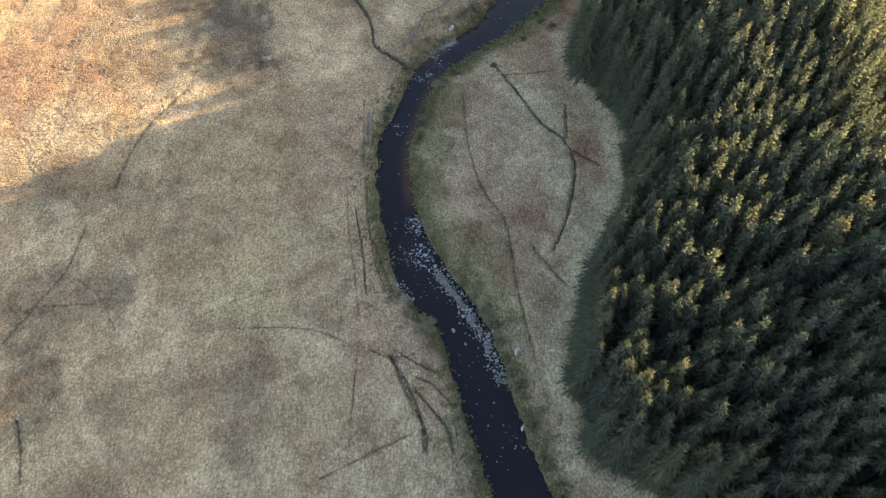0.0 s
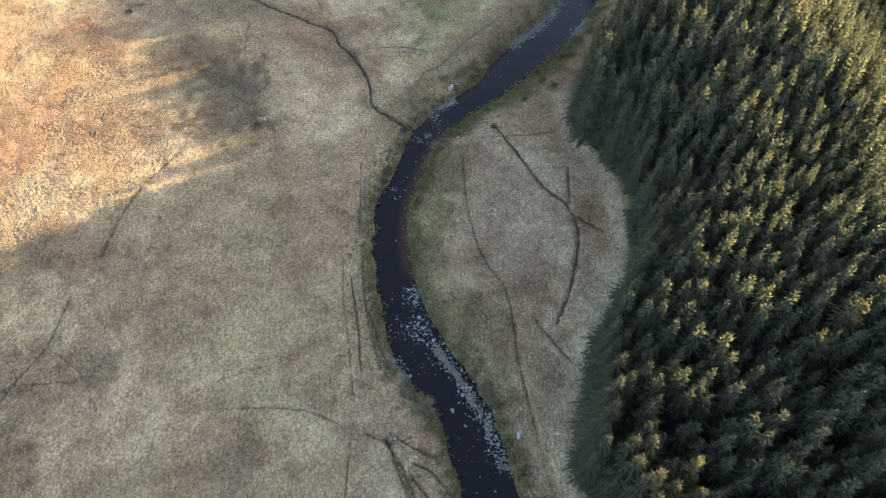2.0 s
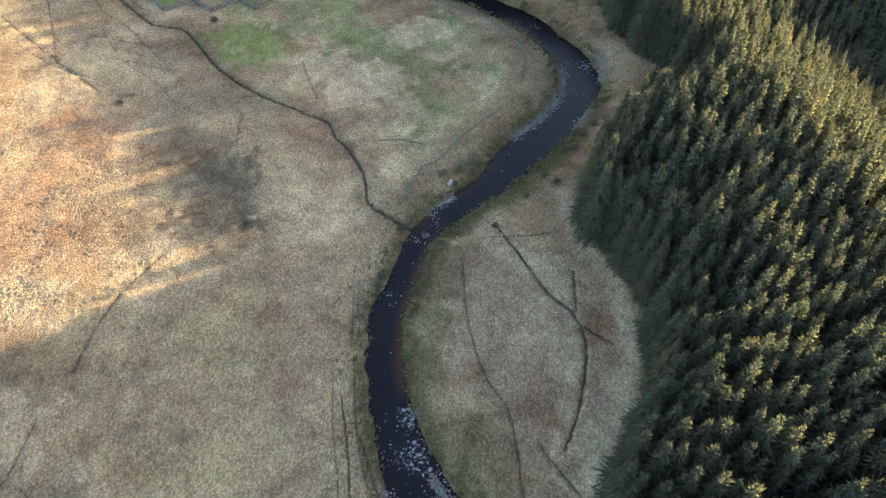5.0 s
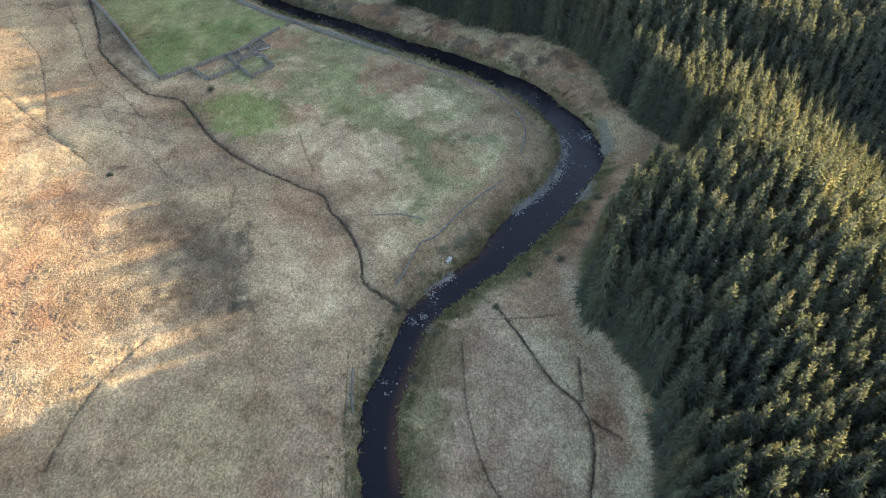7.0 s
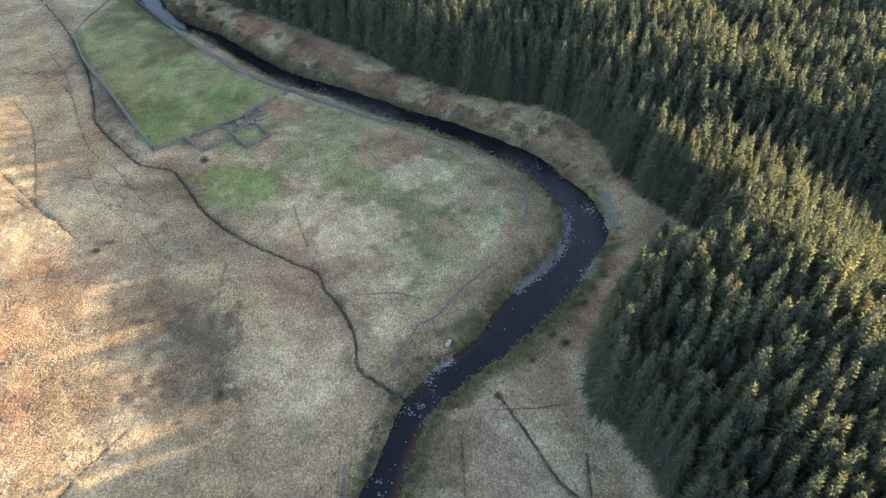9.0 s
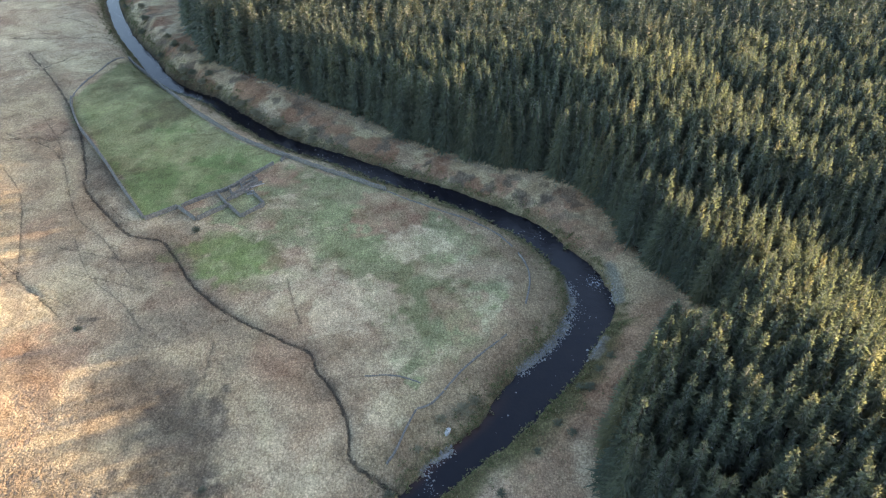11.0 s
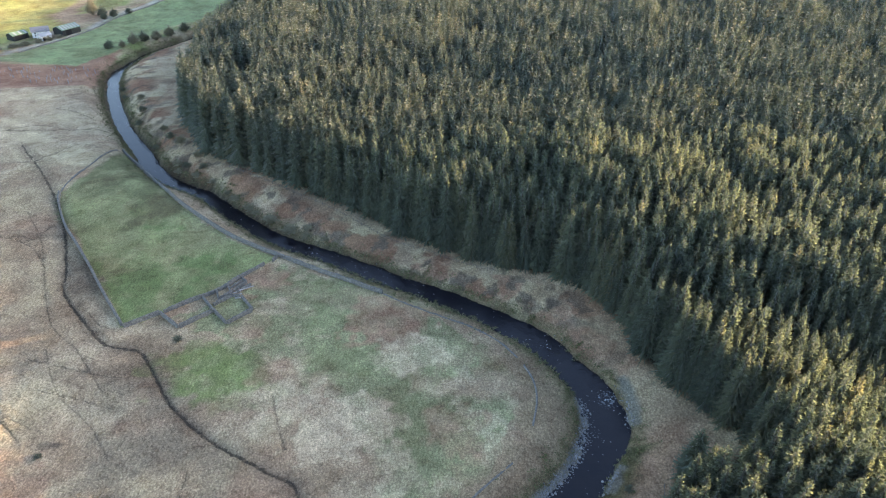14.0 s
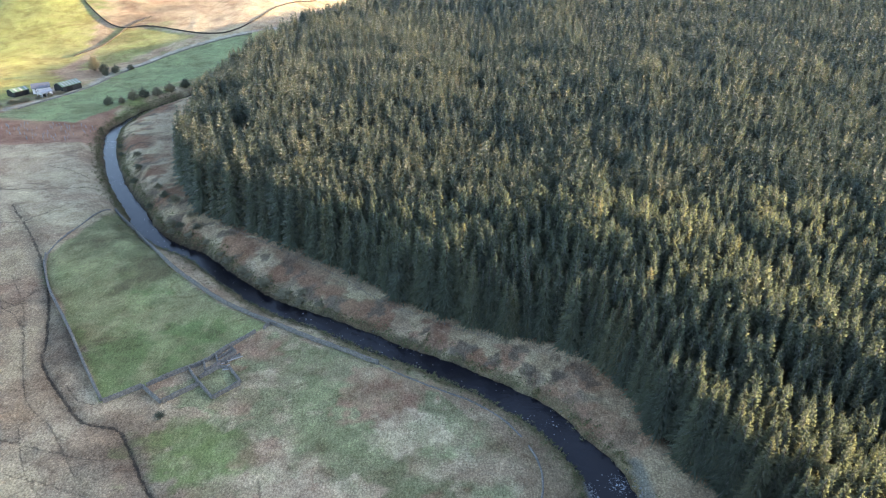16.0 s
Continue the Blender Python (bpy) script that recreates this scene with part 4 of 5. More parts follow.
# ---- dry stone walls ----
def wall_run(path, height, width, label, seed, ruin=0.0, mat=None):
    """A battered rubble wall with a row of uneven cope stones, following the ground."""
    rng, mat = random.Random(seed), mat or STONE
    line = smooth_path(path, 0.9) if len(path) > 2 else np.linspace(path[0], path[1], max(3, int(math.dist(*path) / 0.9)))
    t = np.gradient(line, axis=0)
    t /= np.hypot(t[:, 0], t[:, 1])[:, None]
    nrm = np.stack([-t[:, 1], t[:, 0]], 1)
    gz = plan(line[:, 0], line[:, 1])[0]
    thing = new("dry_stone_wall")
    thing.location = (line[0, 0], line[0, 1], gz[0])
    ox, oy, oz = thing.location
    bm, rows, tops = bmesh.new(), [], []
    for i, (p, n) in enumerate(zip(line, nrm)):
        top = height * (1 - ruin * max(0.0, 0.5 + 0.9 * math.sin(i * 0.37 + seed) + rng.uniform(-0.4, 0.4))) * rng.uniform(0.9, 1.06)
        top = max(0.18, top)
        tops.append(top)
        prof = [(-0.62, -0.3), (-0.55, top * 0.3), (-0.47, top * 0.65), (-0.38, top), (0.38, top), (0.47, top * 0.65), (0.55, top * 0.3), (0.62, -0.3)]
        rows.append([bm.verts.new((p[0] + n[0] * a * width + rng.uniform(-1, 1) * 0.05 - ox, p[1] + n[1] * a * width + rng.uniform(-1, 1) * 0.05 - oy, gz[i] + b + rng.uniform(-0.04, 0.04) - oz)) for a, b in prof])
    for a, b in zip(rows[:-1], rows[1:]):
        for k in range(len(a) - 1):
            bm.faces.new((a[k], a[k + 1], b[k + 1], b[k]))
    bm.faces.new(rows[0]), bm.faces.new(rows[-1][::-1])
    bmesh.ops.recalc_face_normals(bm, faces=bm.faces)
    part("wall_body", bm, mat, thing)
    verts, faces = [], []
    for i in range(len(line) - 1):
        for k in range(2):
            f = (k + rng.random() * 0.4) / 2
            p, n, d = line[i] * (1 - f) + line[i + 1] * f, nrm[i], t[i]
            z = gz[i] * (1 - f) + gz[i + 1] * f + min(tops[i], tops[i + 1]) - 0.06
            a, w, hh = 0.19 * rng.uniform(0.75, 1.15), width * 0.43 * rng.uniform(0.75, 1.15), rng.uniform(0.14, 0.3)
            if ruin and rng.random() < ruin * 0.7:
                continue
            b = len(verts)
            for u, v, s in ((-1, -1, 0), (1, -1, 0), (1, 1, 0), (-1, 1, 0), (-0.8, -0.75, 1), (0.8, -0.75, 1), (0.8, 0.75, 1), (-0.8, 0.75, 1)):
                verts.append((p[0] + d[0] * a * u + n[0] * w * v - ox, p[1] + d[1] * a * u + n[1] * w * v - oy, z + s * hh * rng.uniform(0.8, 1.2) - oz))
            faces += [(b, b + 1, b + 5, b + 4), (b + 1, b + 2, b + 6, b + 5), (b + 2, b + 3, b + 7, b + 6), (b + 3, b, b + 4, b + 7), (b + 4, b + 5, b + 6, b + 7)]
    if verts:
        cope = new("coping", raw_mesh("coping", verts, faces, mat))
        cope.parent = thing
    return tagged(thing, label, "wall", "dry stone walls")


FIELD = "grey lichened dry stone field wall along rough pasture"
FOLD = "grey dry stone sheepfold wall in rough grass"
LOW = "tumbled low dry stone wall sunk in bracken"
for k, (line, hgt, wid, label, ruin) in enumerate([
    ([(-140.1, 289.8), (-136.5, 282), (-128.1, 268.8), (-117.8, 255.9), (-109.3, 245.1), (-99.8, 232.5), (-87.9, 217.3)], 1.4, 0.85, FIELD, 0.0),
    ([(-140.1, 289.8), (-141, 300), (-139, 318), (-136.5, 332)], 0.7, 0.7, LOW, 0.5),
    ([(-134.7, 332.5), (-120.3, 317), (-110.3, 304.8), (-96.7, 288.3), (-82.4, 275.3), (-69.8, 265.2), (-59, 259), (-52.8, 255.4), (-37.3, 247.4), (-30, 244.1), (-17.7, 238.1)], 1.4, 0.85, FIELD, 0.0),
    ([(-17.3, 237.8), (-6, 230.5), (2, 226.5), (9, 223), (16, 217), (21, 209.5)], 0.55, 0.8, LOW, 0.55), ([(-53, 254.8), (-53.5, 253.2), (-54, 251.7)], 1.2, 0.7, FOLD, 0.1),
    ([(-87.2, 216.6), (-83.4, 219.9), (-79.6, 223.2)], 1.3, 0.8, FOLD, 0.05), ([(-79.2, 222.9), (-75.8, 220), (-72.4, 217.2)], 1.3, 0.75, FOLD, 0.05), ([(-72, 217.4), (-68.4, 221.3), (-65, 225.2)], 1.3, 0.75, FOLD, 0.05),
    ([(-64.6, 224.9), (-62.2, 222.4), (-59.9, 220)], 1.25, 0.7, FOLD, 0.1), ([(-59.5, 220.1), (-56.8, 223.1), (-54.2, 226)], 1.25, 0.75, FOLD, 0.05), ([(-54.2, 226.5), (-56.4, 229.3), (-58.7, 232.1)], 1.2, 0.7, FOLD, 0.1),
    ([(-78.6, 223.7), (-74.5, 227.6), (-70.3, 231.4), (-67, 234.2), (-64.3, 237.4), (-61.5, 242.3), (-56.2, 250)], 1.2, 0.8, FOLD, 0.12), ([(-69.7, 231), (-67.6, 228.3), (-65.4, 225.7)], 1.2, 0.65, FOLD, 0.05),
    ([(-65.7, 227.6), (-63.5, 230.2), (-61.6, 232.4), (-59.2, 232.3)], 1.1, 0.6, FOLD, 0.2), ([(-66.5, 233.9), (-65.6, 231.8), (-64.9, 230.2)], 1.3, 0.6, FOLD, 0.1), ([(-64.8, 230.4), (-62.6, 233.7), (-60.8, 236.6), (-59.1, 239.4)], 1.3, 0.6, FOLD, 0.2),
    ([(-64, 237), (-63.3, 235.6), (-62.7, 234.4)], 1.3, 0.6, FOLD, 0.1), ([(-61.2, 241.6), (-60.1, 240.5), (-59.2, 239.7)], 1.2, 0.6, FOLD, 0.2), ([(-63.4, 236), (-61.8, 238.2), (-60.4, 240.4)], 0.8, 0.5, FOLD, 0.4), ([(-60.6, 234.2), (-59.2, 236.4), (-57.6, 238.4)], 0.9, 0.55, FOLD, 0.35),
    ([(22.5, 206.1), (24.4, 200.5), (24.5, 193.4), (22.6, 184.7)], 0.75, 0.75, LOW, 0.35), ([(16.9, 173.7), (10.6, 167.6), (5.3, 161.8), (1.6, 156.4)], 0.55, 0.8, LOW, 0.6), ([(-4.7, 151), (-6.6, 146.3), (-8.5, 140.8), (-10.3, 137.3)], 0.75, 0.7, LOW, 0.4),
    ([(1.4, 156), (-1.5, 152.5), (-4.5, 151.2)], 0.4, 0.8, LOW, 0.6), ([(-18.2, 114.4), (-17.9, 109), (-17.3, 104.1)], 0.8, 0.75, LOW, 0.35), ([(-4, 158.5), (-10, 160.5), (-17, 160)], 0.35, 0.6, LOW, 0.65),
]):
    low = 0.6 if label is LOW else 1.0
    wall_run(line, hgt * low, wid * (0.58 if label is LOW else 0.78), label, 500 + k, ruin + (0.15 if label is LOW else 0.0))


def plank(x, y, length, width, turn, tilt):
    bm = bmesh.new()
    bmesh.ops.create_cube(bm, size=1.0, matrix=Matrix.Diagonal((length, width, 0.05, 1)))
    bmesh.ops.bevel(bm, geom=bm.edges[:], offset=0.008, segments=1)
    ob = part("plank", bm, WEATHERED_WOOD)
    ob.matrix_basis = pose(x, y, ground_z(x, y) + 0.1 + abs(math.sin(radians(tilt))) * length / 2, 0, tilt, turn)
    tagged(ob, "pale weathered plank fallen among sheepfold walls", "plank", "fallen planks")


FENCE_WOOD = grained("fence_wood", (0.17, 0.15, 0.125), 3.0, 0.3)
WEATHERED_WOOD = grained("weathered_wood", (0.45, 0.42, 0.38), 3.0, 0.3)
for q in ((-60.2, 233.2, 2.6, 0.5, 42, 6), (-60.7, 234.4, 2.2, 0.4, 35, 10), (-58.3, 236.2, 5.0, 0.45, 50, 12), (-62.2, 233.2, 2.4, 0.35, 160, 8), (-59.8, 231.7, 1.8, 0.6, 20, 8)):
    plank(*q)


# ---- bushes and scrub ----
def bush_shape(seed, stems, twigs, spread=1.0, upright=0.8, thick=1.3):
    """Stems fanning out of a stool into an uneven cloud of fine bare twigs, about one unit high."""
    r = random.Random(seed)
    v, f = [], []

    def blade(a, b, w):
        d = (b - a).cross(Vector((r.uniform(-1, 1), r.uniform(-1, 1), r.uniform(-1, 1)))).normalized() * w
        k = len(v)
        v.extend([tuple(a - d), tuple(a + d), tuple(b)])
        f.append((k, k + 1, k + 2))
    lobes = [(r.uniform(0, 6.28), r.uniform(0.7, 1.1)) for _ in range(5)]
    for _ in range(stems):
        a, up = r.uniform(0, 6.28), r.uniform(0.15, 1.45)
        bulge = max(0.6, max(size * (0.72 + 0.28 * math.cos(a - at)) for at, size in lobes))
        far = r.uniform(0.6, 1.0) * bulge
        end = Vector((math.cos(a) * math.cos(up) * far * spread, math.sin(a) * math.cos(up) * far * spread, (0.12 + math.sin(up) * far) * upright))
        root = Vector((math.cos(a), math.sin(a), 0)) * r.uniform(0, 0.12)
        blade(root, end, 0.007)
        for _ in range(twigs):
            p = root.lerp(end, r.uniform(0.3, 1.0) ** 0.7)
            q = p + Vector((r.gauss(0, 0.13), r.gauss(0, 0.13), r.uniform(-0.04, 0.17)))
            blade(p, q, r.uniform(0.005, 0.012) * thick)
    return np.array(v, np.float32), np.array(f, np.int32)


BUSH_KINDS = []
for k in range(4):
    pair = []
    for mat in (TWIGS, DARK_TWIGS):
        v, f = bush_shape(600 + k, 60, 30, 1.0, 0.9)
        pair.append(raw_mesh("twig_crown", v, f, mat))
    BUSH_KINDS.append(pair)


FAR_KINDS = []
for k in range(2):
    pair = []
    for mat in (TWIGS, DARK_TWIGS):
        v, f = bush_shape(650 + k, 90, 30, 0.85, 1.0, 1.2)
        pair.append(raw_mesh("twig_crown", v, f, mat))
    FAR_KINDS.append(pair)


def bush(x, y, size, height, dark, label, far=False):
    """One riverside bush: a stool of stems and its cloud of twigs."""
    while plan(np.array([float(x)]), np.array([float(y)]))[1][0] < 0.8:
        x += 1.0
    thing = new("bush")
    k = int(abs(x * 7 + y * 3)) % 4
    thing.matrix_basis = pose(x, y, ground_z(x, y) - 0.1, 0, 0, (x * 37) % 360) @ Matrix.Diagonal((size, size, height, 1))
    new("twig_crown", FAR_KINDS[k % 2][dark] if far else BUSH_KINDS[k][dark]).parent = thing
    bm = bmesh.new()
    r = random.Random(int(x * 10))
    for _ in range(7):
        a, b = r.uniform(0, 6.28), r.uniform(0.15, 0.45)
        tip = Vector((math.cos(a) * b, math.sin(a) * b, r.uniform(0.35, 0.6)))
        m = Matrix.Translation(tip / 2) @ tip.to_track_quat("Z", "Y").to_matrix().to_4x4()
        bmesh.ops.create_cone(bm, segments=5, radius1=0.013, radius2=0.004, depth=tip.length, cap_ends=True, matrix=m)
    part("stool", bm, BARK, thing)
    return tagged(thing, label, "bush", "riverside bushes")


WILLOW = "leafless grey-green willow bush on the river bank"
GORSE = "low dark green scrub bush on the river bank"
for x, y, s, hgt, dark in ((-3.2, 57.5, 3.4, 3.2, 0), (-1.2, 60, 2.4, 2.4, 0), (-5.5, 61.5, 2.2, 1.8, 0), (-7.4, 60.6, 1.8, 1.4, 0), (-9.5, 124.5, 2.2, 2.2, 0), (-12.4, 112.3, 2.0, 1.8, 1), (-13.2, 116, 2.0, 1.8, 1), (1.0, 148.5, 2.0, 1.8, 0), (5.8, 151.1, 2.8, 2.4, 0), (-9.3, 130.7, 1.8, 1.5, 1),
                           (-13.8, 113.4, 1.8, 1.5, 1), (8.5, 153.5, 2.2, 1.9, 0), (-4, 141, 1.5, 1.4, 0), (-58.5, 273.5, 4.2, 3.6, 0), (-65.5, 279.5, 4.0, 3.6, 0), (-50.5, 269.8, 3.2, 3.0, 0), (-72, 288.5, 3.4, 3.2, 0), (-62, 281, 3.0, 2.6, 0), (-108, 322, 3.6, 3.2, 0), (-112, 337.5, 3.8, 4.2, 0), (-104, 320, 3.0, 2.6, 1),
                           (-98, 313, 2.8, 2.4, 0), (-118, 343, 3.4, 3.4, 1), (-124, 352, 3.0, 3.0, 0), (-131, 340, 2.6, 2.6, 1), (-113, 318, 2.6, 2.4, 0), (-90, 308, 2.6, 2.4, 0), (-84, 300, 2.2, 2.0, 0), (-143, 376, 3.4, 3.0, 1), (-150, 392, 3.0, 3.0, 0), (-159, 260, 3.6, 3.0, 1), (-150, 365, 3.0, 2.6, 1), (-170, 400, 3.0, 2.4, 1), (-176, 412, 3.0, 2.4, 1),
                           (-47, 274, 3.0, 2.4, 0), (-78, 295, 3.2, 2.8, 0), (-96, 316.5, 3.0, 2.6, 1), (-68, 286, 2.6, 2.2, 0), (-40, 268, 2.4, 1.8, 0), (-101, 325, 3.0, 2.6, 0), (29, 144.5, 1.8, 1.3, 1), (35, 157.5, 2.2, 1.4, 1), (26.4, 147.5, 1.8, 1.2, 1), (21.3, 140.5, 1.6, 1.0, 1), (41.4, 166.8, 2.0, 1.4, 1), (32.7, 158, 1.8, 1.1, 1), (38, 163, 1.8, 1.2, 1), (-70.9, 212.2, 2.0, 1.8, 1), (12.9, 130.6, 1.6, 1.1, 1), (-88, 172, 1.6, 1.2, 1), (-46, 130, 1.4, 1.0, 1)):
    bush(x, y, s, hgt, dark, GORSE if dark else WILLOW)

for x, y, s, hgt, dark in ((-188.5, 497.5, 6, 6.5, 1), (-193, 490, 6, 7, 0), (-203.6, 479, 5, 5.5, 1), (-196.5, 483, 4, 4.5, 0), (-183.5, 503.5, 5, 6, 0), (-178, 513, 6, 7, 0), (-250, 562, 6, 11, 0), (-241, 556, 6, 7, 1), (-233, 556, 5, 6, 1), (-262, 480, 5, 3, 0), (-257, 485, 5, 3, 0), (-268, 474, 5, 3, 0), (-252, 491, 4, 3, 0), (-274, 467, 5, 3, 0), (-248, 497, 4, 3, 0), (-245, 503, 4, 2.5, 0), (-280, 460, 5, 3, 0), (-226, 566, 4, 4, 1), (-236, 549, 4, 5, 1), (-172.5, 524, 5, 6, 1)):
    tagged(bush(x, y, s, hgt, dark, "leafless rounded tree beside the far fields", True), category="tree", group="far field trees")


def build_scrub():
    """Rank grass, heather and fern along the banks, and tussocks on the moor."""
    rng = np.random.default_rng(21)
    n = 13000
    i = (12 + (len(RIVER) - 52) * rng.random(n) ** 1.4).astype(int)
    t = np.gradient(RIVER[:, :2], axis=0)
    t /= np.hypot(t[:, 0], t[:, 1])[:, None]
    side = np.where(rng.random(n) < 0.5, -1, 1)
    off = RIVER[i, 2] + 0.1 + rng.exponential(1.5, n)
    x, y = RIVER[i, 0] + t[i, 1] * side * off + rng.normal(0, 0.6, n), RIVER[i, 1] - t[i, 0] * side * off + rng.normal(0, 0.6, n)
    h, d, _, _, _, bar = plan(x, y)
    ok = (d > 0.1) & (bar < 0.3)
    shapes = [bush_shape(700 + k, 4, 4, 1.0, 0.7, 11.0) for k in range(5)]
    x, y, h = x[ok], y[ok], h[ok]
    scatter("bank_scrub", shapes, x, y, h - 0.05, 0.5 + 1.4 * rng.random(len(x)) ** 1.5, rng.uniform(0, 6.28, len(x)), SCRUB, "dark green and brown heather and fern on river banks", "scrub")
    n = 100000
    x, y = rng.uniform(-140, 48, n), 20 + 310 * rng.random(n) ** 1.2
    known = plan(x, y)
    h, d, _, sd, ditch, _ = known
    colour, tus = ground_cover(x, y, known)
    thick = fbm(x, y, 14.0, 77, 3) + 0.7 * step(7, 2, path_distance(x, y, FOREST_EDGE, 8.0)[0])
    ok = (d > 1.5) & ~inside(x, y, FOREST) & (sd > 1.0) & (ditch < 0.3) & (thick > rng.uniform(-1.6, 1.0, n)) & (tus > 0.5) & (d > 3.5)
    x, y, h, colour = x[ok], y[ok], h[ok], colour[ok] * rng.uniform(0.85, 1.2, (ok.sum(), 1))
    v = np.array([(math.cos(a) * 0.4, math.sin(a) * 0.4, -0.05) for a in np.arange(4) * 1.5708] + [(0.05, 0, 0.06)], np.float32)
    f = np.array([(k, (k + 1) % 4, 4) for k in range(4)], np.int32)
    shapes = []
    for k in range(5):
        r = np.random.default_rng(k)
        shapes.append((v * r.uniform(0.7, 1.3, v.shape).astype(np.float32), f))
    order = np.concatenate([np.arange(k, len(x), 5) for k in range(5)])
    ob = scatter("moor_tussocks", shapes, x, y, h + 0.02, 0.55 + 0.75 * rng.random(len(x)), rng.uniform(0, 6.28, len(x)), GROUND, "pale straw-coloured tussocks of moor grass", "grass")
    c = np.repeat(np.concatenate([np.clip(colour[order], 0, 1), np.ones((len(x), 1))], 1), 5, 0)
    ob.data.attributes.new("ground_tint", "FLOAT_COLOR", "POINT").data.foreach_set("color", c.astype(np.float32).ravel())


def island_material(name, stops):
    m, n, l, b = material(name, 0.95, 0.0, 0.1)
    geo, co, grain = n.new("ShaderNodeNewGeometry"), n.new("ShaderNodeTexCoord"), put(n, "ShaderNodeTexNoise", Scale=4.0, Detail=4.0)
    l.new(co.outputs["Object"], grain.inputs["Vector"])
    c = ramp(n, l, geo.outputs["Random Per Island"], stops)
    l.new(mix(n, l, "MULTIPLY", 1.0, c, ramp(n, l, grain.outputs["Fac"], [(0.3, 0.65), (0.7, 1.2)])), b.inputs["Base Color"])
    return m


SCRUB = island_material("bank_scrub", [(0.0, (0.06, 0.075, 0.03)), (0.4, (0.12, 0.14, 0.055)), (0.7, (0.16, 0.12, 0.07)), (1.0, (0.26, 0.22, 0.13))])
build_scrub()


lone = new("spruce_tree")
lone.matrix_basis = pose(54.3, 168.3, ground_z(54.3, 168.3) - 0.1, 0, 0, 40) @ Matrix.Diagonal((1.4, 1.4, 0.76, 1))
for part_name in ("trunk", "crown"):
    new(part_name, bpy.data.meshes[part_name]).parent = lone
tagged(lone, "broad dark spruce standing apart in the forest gap", "tree", "plantation trees")


# ---- farm ----
# darker stone for the two far field walls
DARK_STONE = grained("dark_wall_stone", (0.075, 0.065, 0.05), 1.6, 0.5)
RENDERED = grained("white_render", (0.72, 0.71, 0.68), 0.5, 0.15)
SHEET_GREEN = grained("green_sheet", (0.16, 0.24, 0.15), 0.4, 0.3, 0.6)
SHEET_GREY = grained("grey_sheet", (0.36, 0.37, 0.37), 0.4, 0.25, 0.6)
SLATE = grained("slate", (0.18, 0.19, 0.21), 0.6, 0.3, 0.7)
BOARDS = grained("dark_boards", (0.05, 0.055, 0.05), 0.8, 0.4)
# near-black panels paint the shade inside doorways and windows
OPENING_SHADE = grained("opening_shade", (0.02, 0.02, 0.02), 1.0, 0.2)


def building(name, x, y, turn, length, width, eaves, ridge, wall_mat, roof_mat, label, doors=(), windows=(), rooflights=0):
    """A gabled farm building: walls, two roof slopes with overhang, doors and windows on its front."""
    thing = new(name)
    thing.matrix_basis = pose(x, y, ground_z(x, y) - 0.1, 0, 0, turn)
    L, W = length / 2, width / 2
    bm = bmesh.new()
    a = [bm.verts.new(p) for p in ((-L, -W, 0), (-L, W, 0), (-L, W, eaves), (-L, 0, ridge), (-L, -W, eaves))]
    b = [bm.verts.new((-v.co.x, v.co.y, v.co.z)) for v in a]
    bm.faces.new(a[::-1]), bm.faces.new(b)
    for k in range(5):
        bm.faces.new((a[k], a[(k + 1) % 5], b[(k + 1) % 5], b[k]))
    bmesh.ops.recalc_face_normals(bm, faces=bm.faces)
    part("wall", bm, wall_mat, thing)
    slope = math.atan2(ridge - eaves, W)
    run = math.hypot(W, ridge - eaves) + 0.5
    for s in (-1, 1):
        bm = bmesh.new()
        bmesh.ops.create_cube(bm, size=1.0, matrix=Matrix.Diagonal((length + 0.8, run, 0.12, 1)))
        roof = part("roof", bm, roof_mat, thing)
        roof.matrix_basis = Matrix.Translation((0, s * math.cos(slope) * (run / 2 - 0.02), ridge + 0.08 - math.sin(slope) * run / 2)) @ Matrix.Rotation(-s * slope, 4, "X")
        for k in range(rooflights):
            bm = bmesh.new()
            bmesh.ops.create_cube(bm, size=1.0, matrix=Matrix.Diagonal((1.0, run * 0.8, 0.04, 1)))
            ob = part("rooflight", bm, SHEET_GREY, roof, "pale translucent roof sheet")
            ob.location = (-L + (k + 0.7) * length / rooflights, 0, 0.085)
    for at, wide, high in doors:
        bm = bmesh.new()
        bmesh.ops.create_cube(bm, size=1.0, matrix=Matrix.Translation((at, -W - 0.02, high / 2)) @ Matrix.Diagonal((wide, 0.1, high, 1)))
        part("door", bm, OPENING_SHADE, thing, "dark panel for the shade inside an open doorway")
    for at, wide, sill, high in windows:
        bm = bmesh.new()
        bmesh.ops.create_cube(bm, size=1.0, matrix=Matrix.Translation((at, -W - 0.01, sill + high / 2)) @ Matrix.Diagonal((wide, 0.08, high, 1)))
        part("window", bm, OPENING_SHADE, thing, "small dark window")
    return tagged(thing, label, "barn" if name == "barn" else "house", "farm buildings")


building("barn", -269.5, 500, 62, 10, 7, 3.2, 4.6, BOARDS, SHEET_GREEN, "green-roofed open-fronted farm shed with dark boarding", [(0, 8, 2.6)], rooflights=3)
building("farmhouse", -258.5, 507, 30, 10, 6.5, 3.8, 6.0, RENDERED, SLATE, "white rendered farmhouse with a grey slate roof", [(1, 1.0, 2.0)], [(-3.2, 0.8, 0.9, 1.0), (3.4, 0.8, 0.9, 1.0), (-3.2, 0.8, 2.5, 0.8), (3.4, 0.8, 2.5, 0.8)])
building("barn", -252.5, 499.5, 62, 7, 5, 2.8, 4.2, RENDERED, SHEET_GREY, "low pale outhouse beside the farmhouse", [(-2, 2.0, 2.1)])
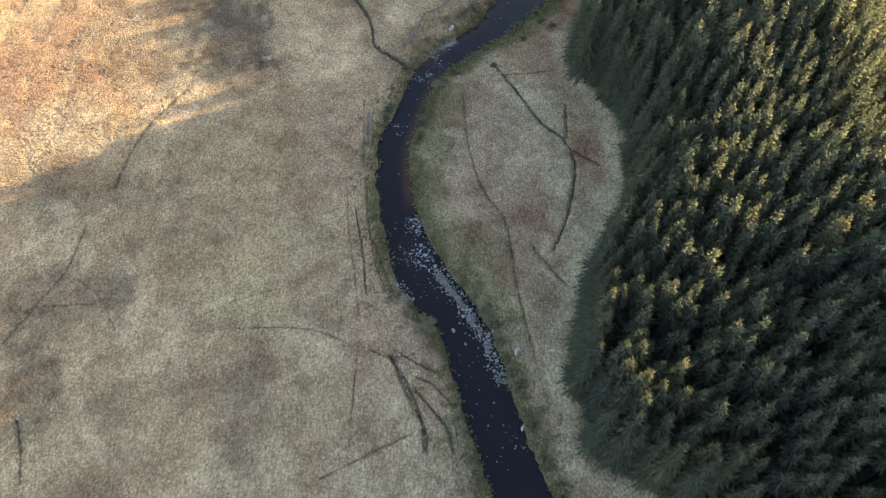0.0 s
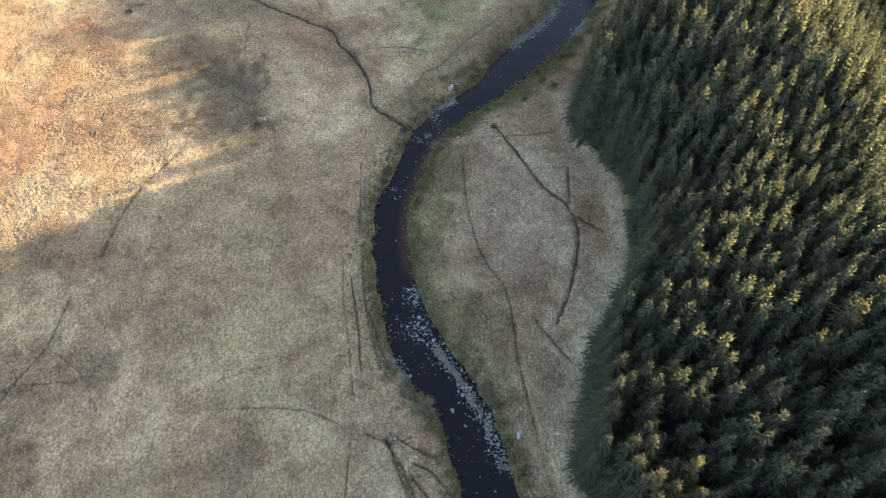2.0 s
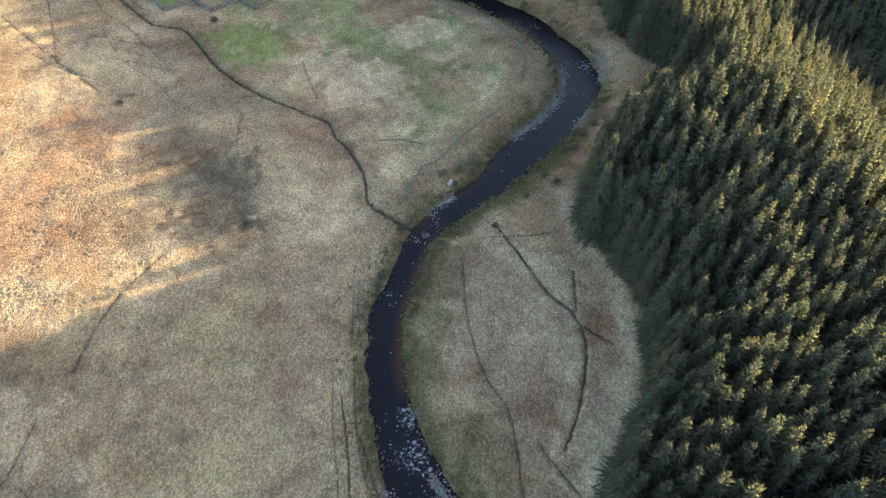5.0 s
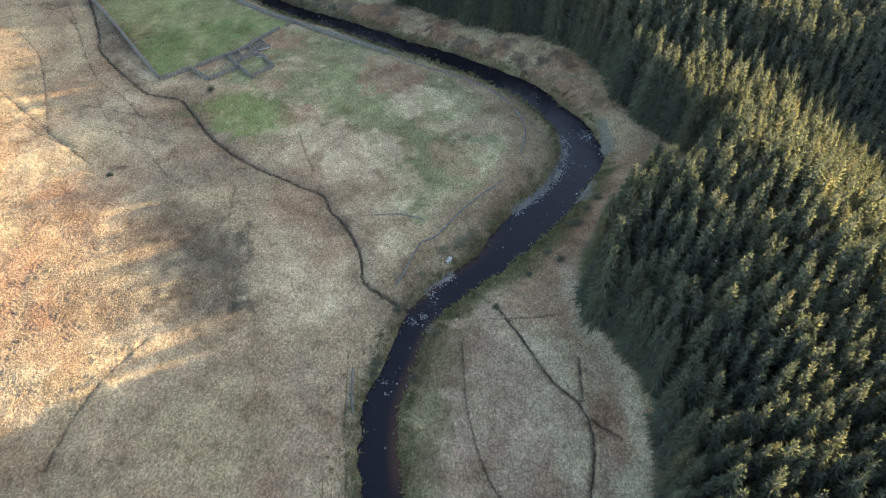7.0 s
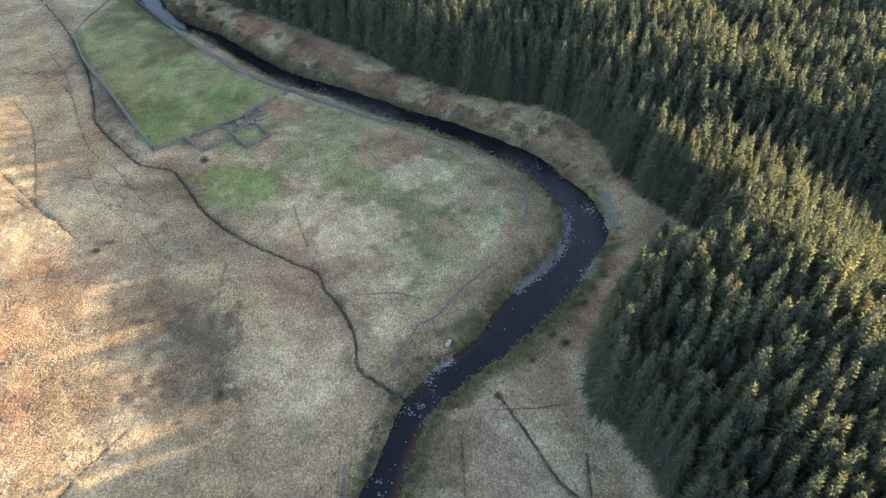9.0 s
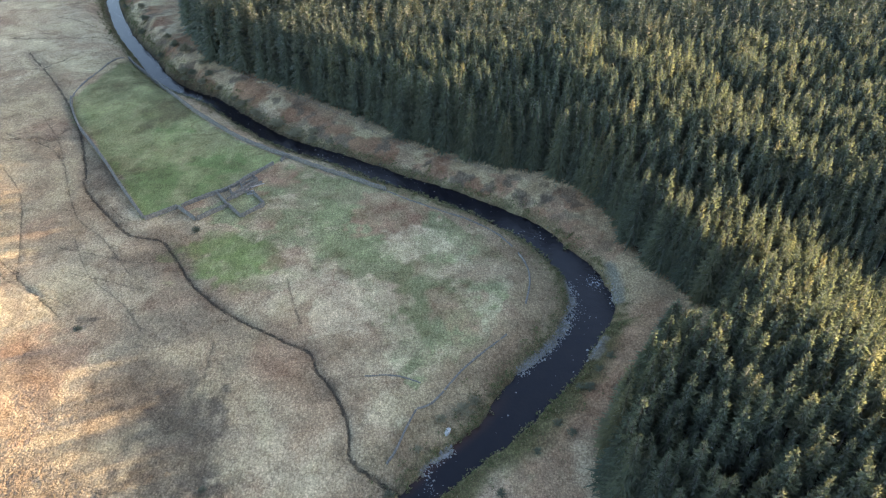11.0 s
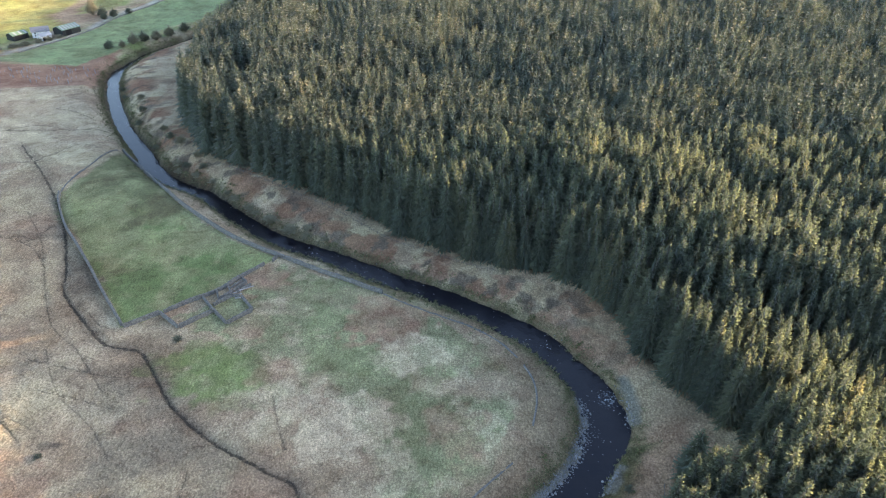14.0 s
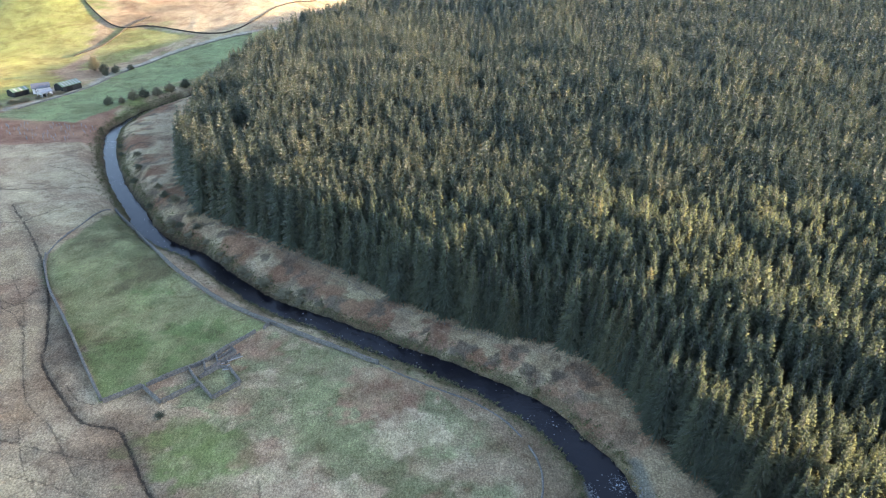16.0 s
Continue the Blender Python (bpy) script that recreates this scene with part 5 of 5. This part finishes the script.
building("barn", -245, 514, 62, 13, 9, 3.8, 5.8, BOARDS, SHEET_GREEN, "large dark barn with a striped green sheet roof", [(-2, 4, 3.2)], rooflights=6)


def fence(line, height, spacing, label):
    """Weathered posts with two thin rails, following the ground."""
    pts = smooth_path(line, spacing)
    z = plan(pts[:, 0], pts[:, 1])[0]
    thing = new("fence")
    thing.location = (pts[0, 0], pts[0, 1], z[0])
    bm = bmesh.new()
    bmesh.ops.create_cube(bm, size=1.0, matrix=Matrix.Translation((0, 0, height / 2 - 0.1)) @ Matrix.Diagonal((0.13, 0.13, height + 0.2, 1)))
    post = bpy.data.meshes.new("post")
    bm.to_mesh(post), bm.free()
    post.materials.append(FENCE_WOOD)
    place = [Vector((p[0] - pts[0, 0], p[1] - pts[0, 1], h - z[0])) for p, h in zip(pts, z)]
    for p in place:
        ob = new("post", post)
        ob.parent, ob.location = thing, p
    for a, b in zip(place[:-1], place[1:]):
        for k in (0.5, 0.9):
            bm = bmesh.new()
            m = Matrix.Translation((a + b) / 2 + Vector((0, 0, height * k))) @ (b - a).to_track_quat("X", "Z").to_matrix().to_4x4() @ Matrix.Diagonal(((b - a).length, 0.04, 0.07, 1))
            bmesh.ops.create_cube(bm, size=1.0, matrix=m)
            part("rail", bm, FENCE_WOOD, thing)
    return tagged(thing, label, "fence", "fences")


fence([(-88, 317), (-62, 300.5), (-38, 284.5), (-17, 267), (-6, 261.5), (5, 254.5), (18, 247.5)], 1.1, 3.5, "grey wooden fence along the plantation's foot")
fence([(45.3, 156.6), (46.8, 161), (48.4, 166.2)], 1.1, 2.4, "short weathered rail fence at the forest gap")


# ---- field boundaries, road wall, young trees ----
for k, (line, hgt, label) in enumerate([
    ([(-431, 723), (-421, 742), (-396, 775), (-356, 750), (-284, 673), (-251, 674), (-184, 658), (-158, 756), (-135, 808)], 2.2, "dark hill wall across sunlit pasture"),
    ([(-284, 601), (-273, 625), (-270, 670), (-261, 700)], 1.8, "dark wall between sunlit fields"),
    ([(-253, 470), (-244, 492), (-233, 520), (-229, 554), (-219, 587), (-200, 618), (-163, 661)], 1.2, "grey roadside stone wall"),
]):
    wall_run(line, hgt * 0.4, 0.6, label, 800 + k, 0.0, DARK_STONE if k < 2 else STONE)


def build_shelters():
    """Rows of pale tubes round young trees on the bracken field."""
    rng = random.Random(5)
    bm = bmesh.new()
    bmesh.ops.create_cone(bm, segments=7, radius1=0.09, radius2=0.09, depth=1.2, cap_ends=False, matrix=Matrix.Translation((0, 0, 0.65)))
    me = bpy.data.meshes.new("tube")
    bm.to_mesh(me), bm.free()
    me.materials.append(SHEET_GREY)
    for i in range(75):
        x, y = -248 + 56 * rng.random(), 413 + 27 * rng.random()
        ob = new("tree_shelter", me)
        ob.matrix_basis = pose(x, y, ground_z(x, y) - 0.05, rng.uniform(-6, 6), rng.uniform(-6, 6), 0) @ Matrix.Scale(rng.uniform(1.0, 1.5), 4)
        tagged(ob, "pale plastic tube round a young planted tree", "tree shelter", "tree shelters")


build_shelters()
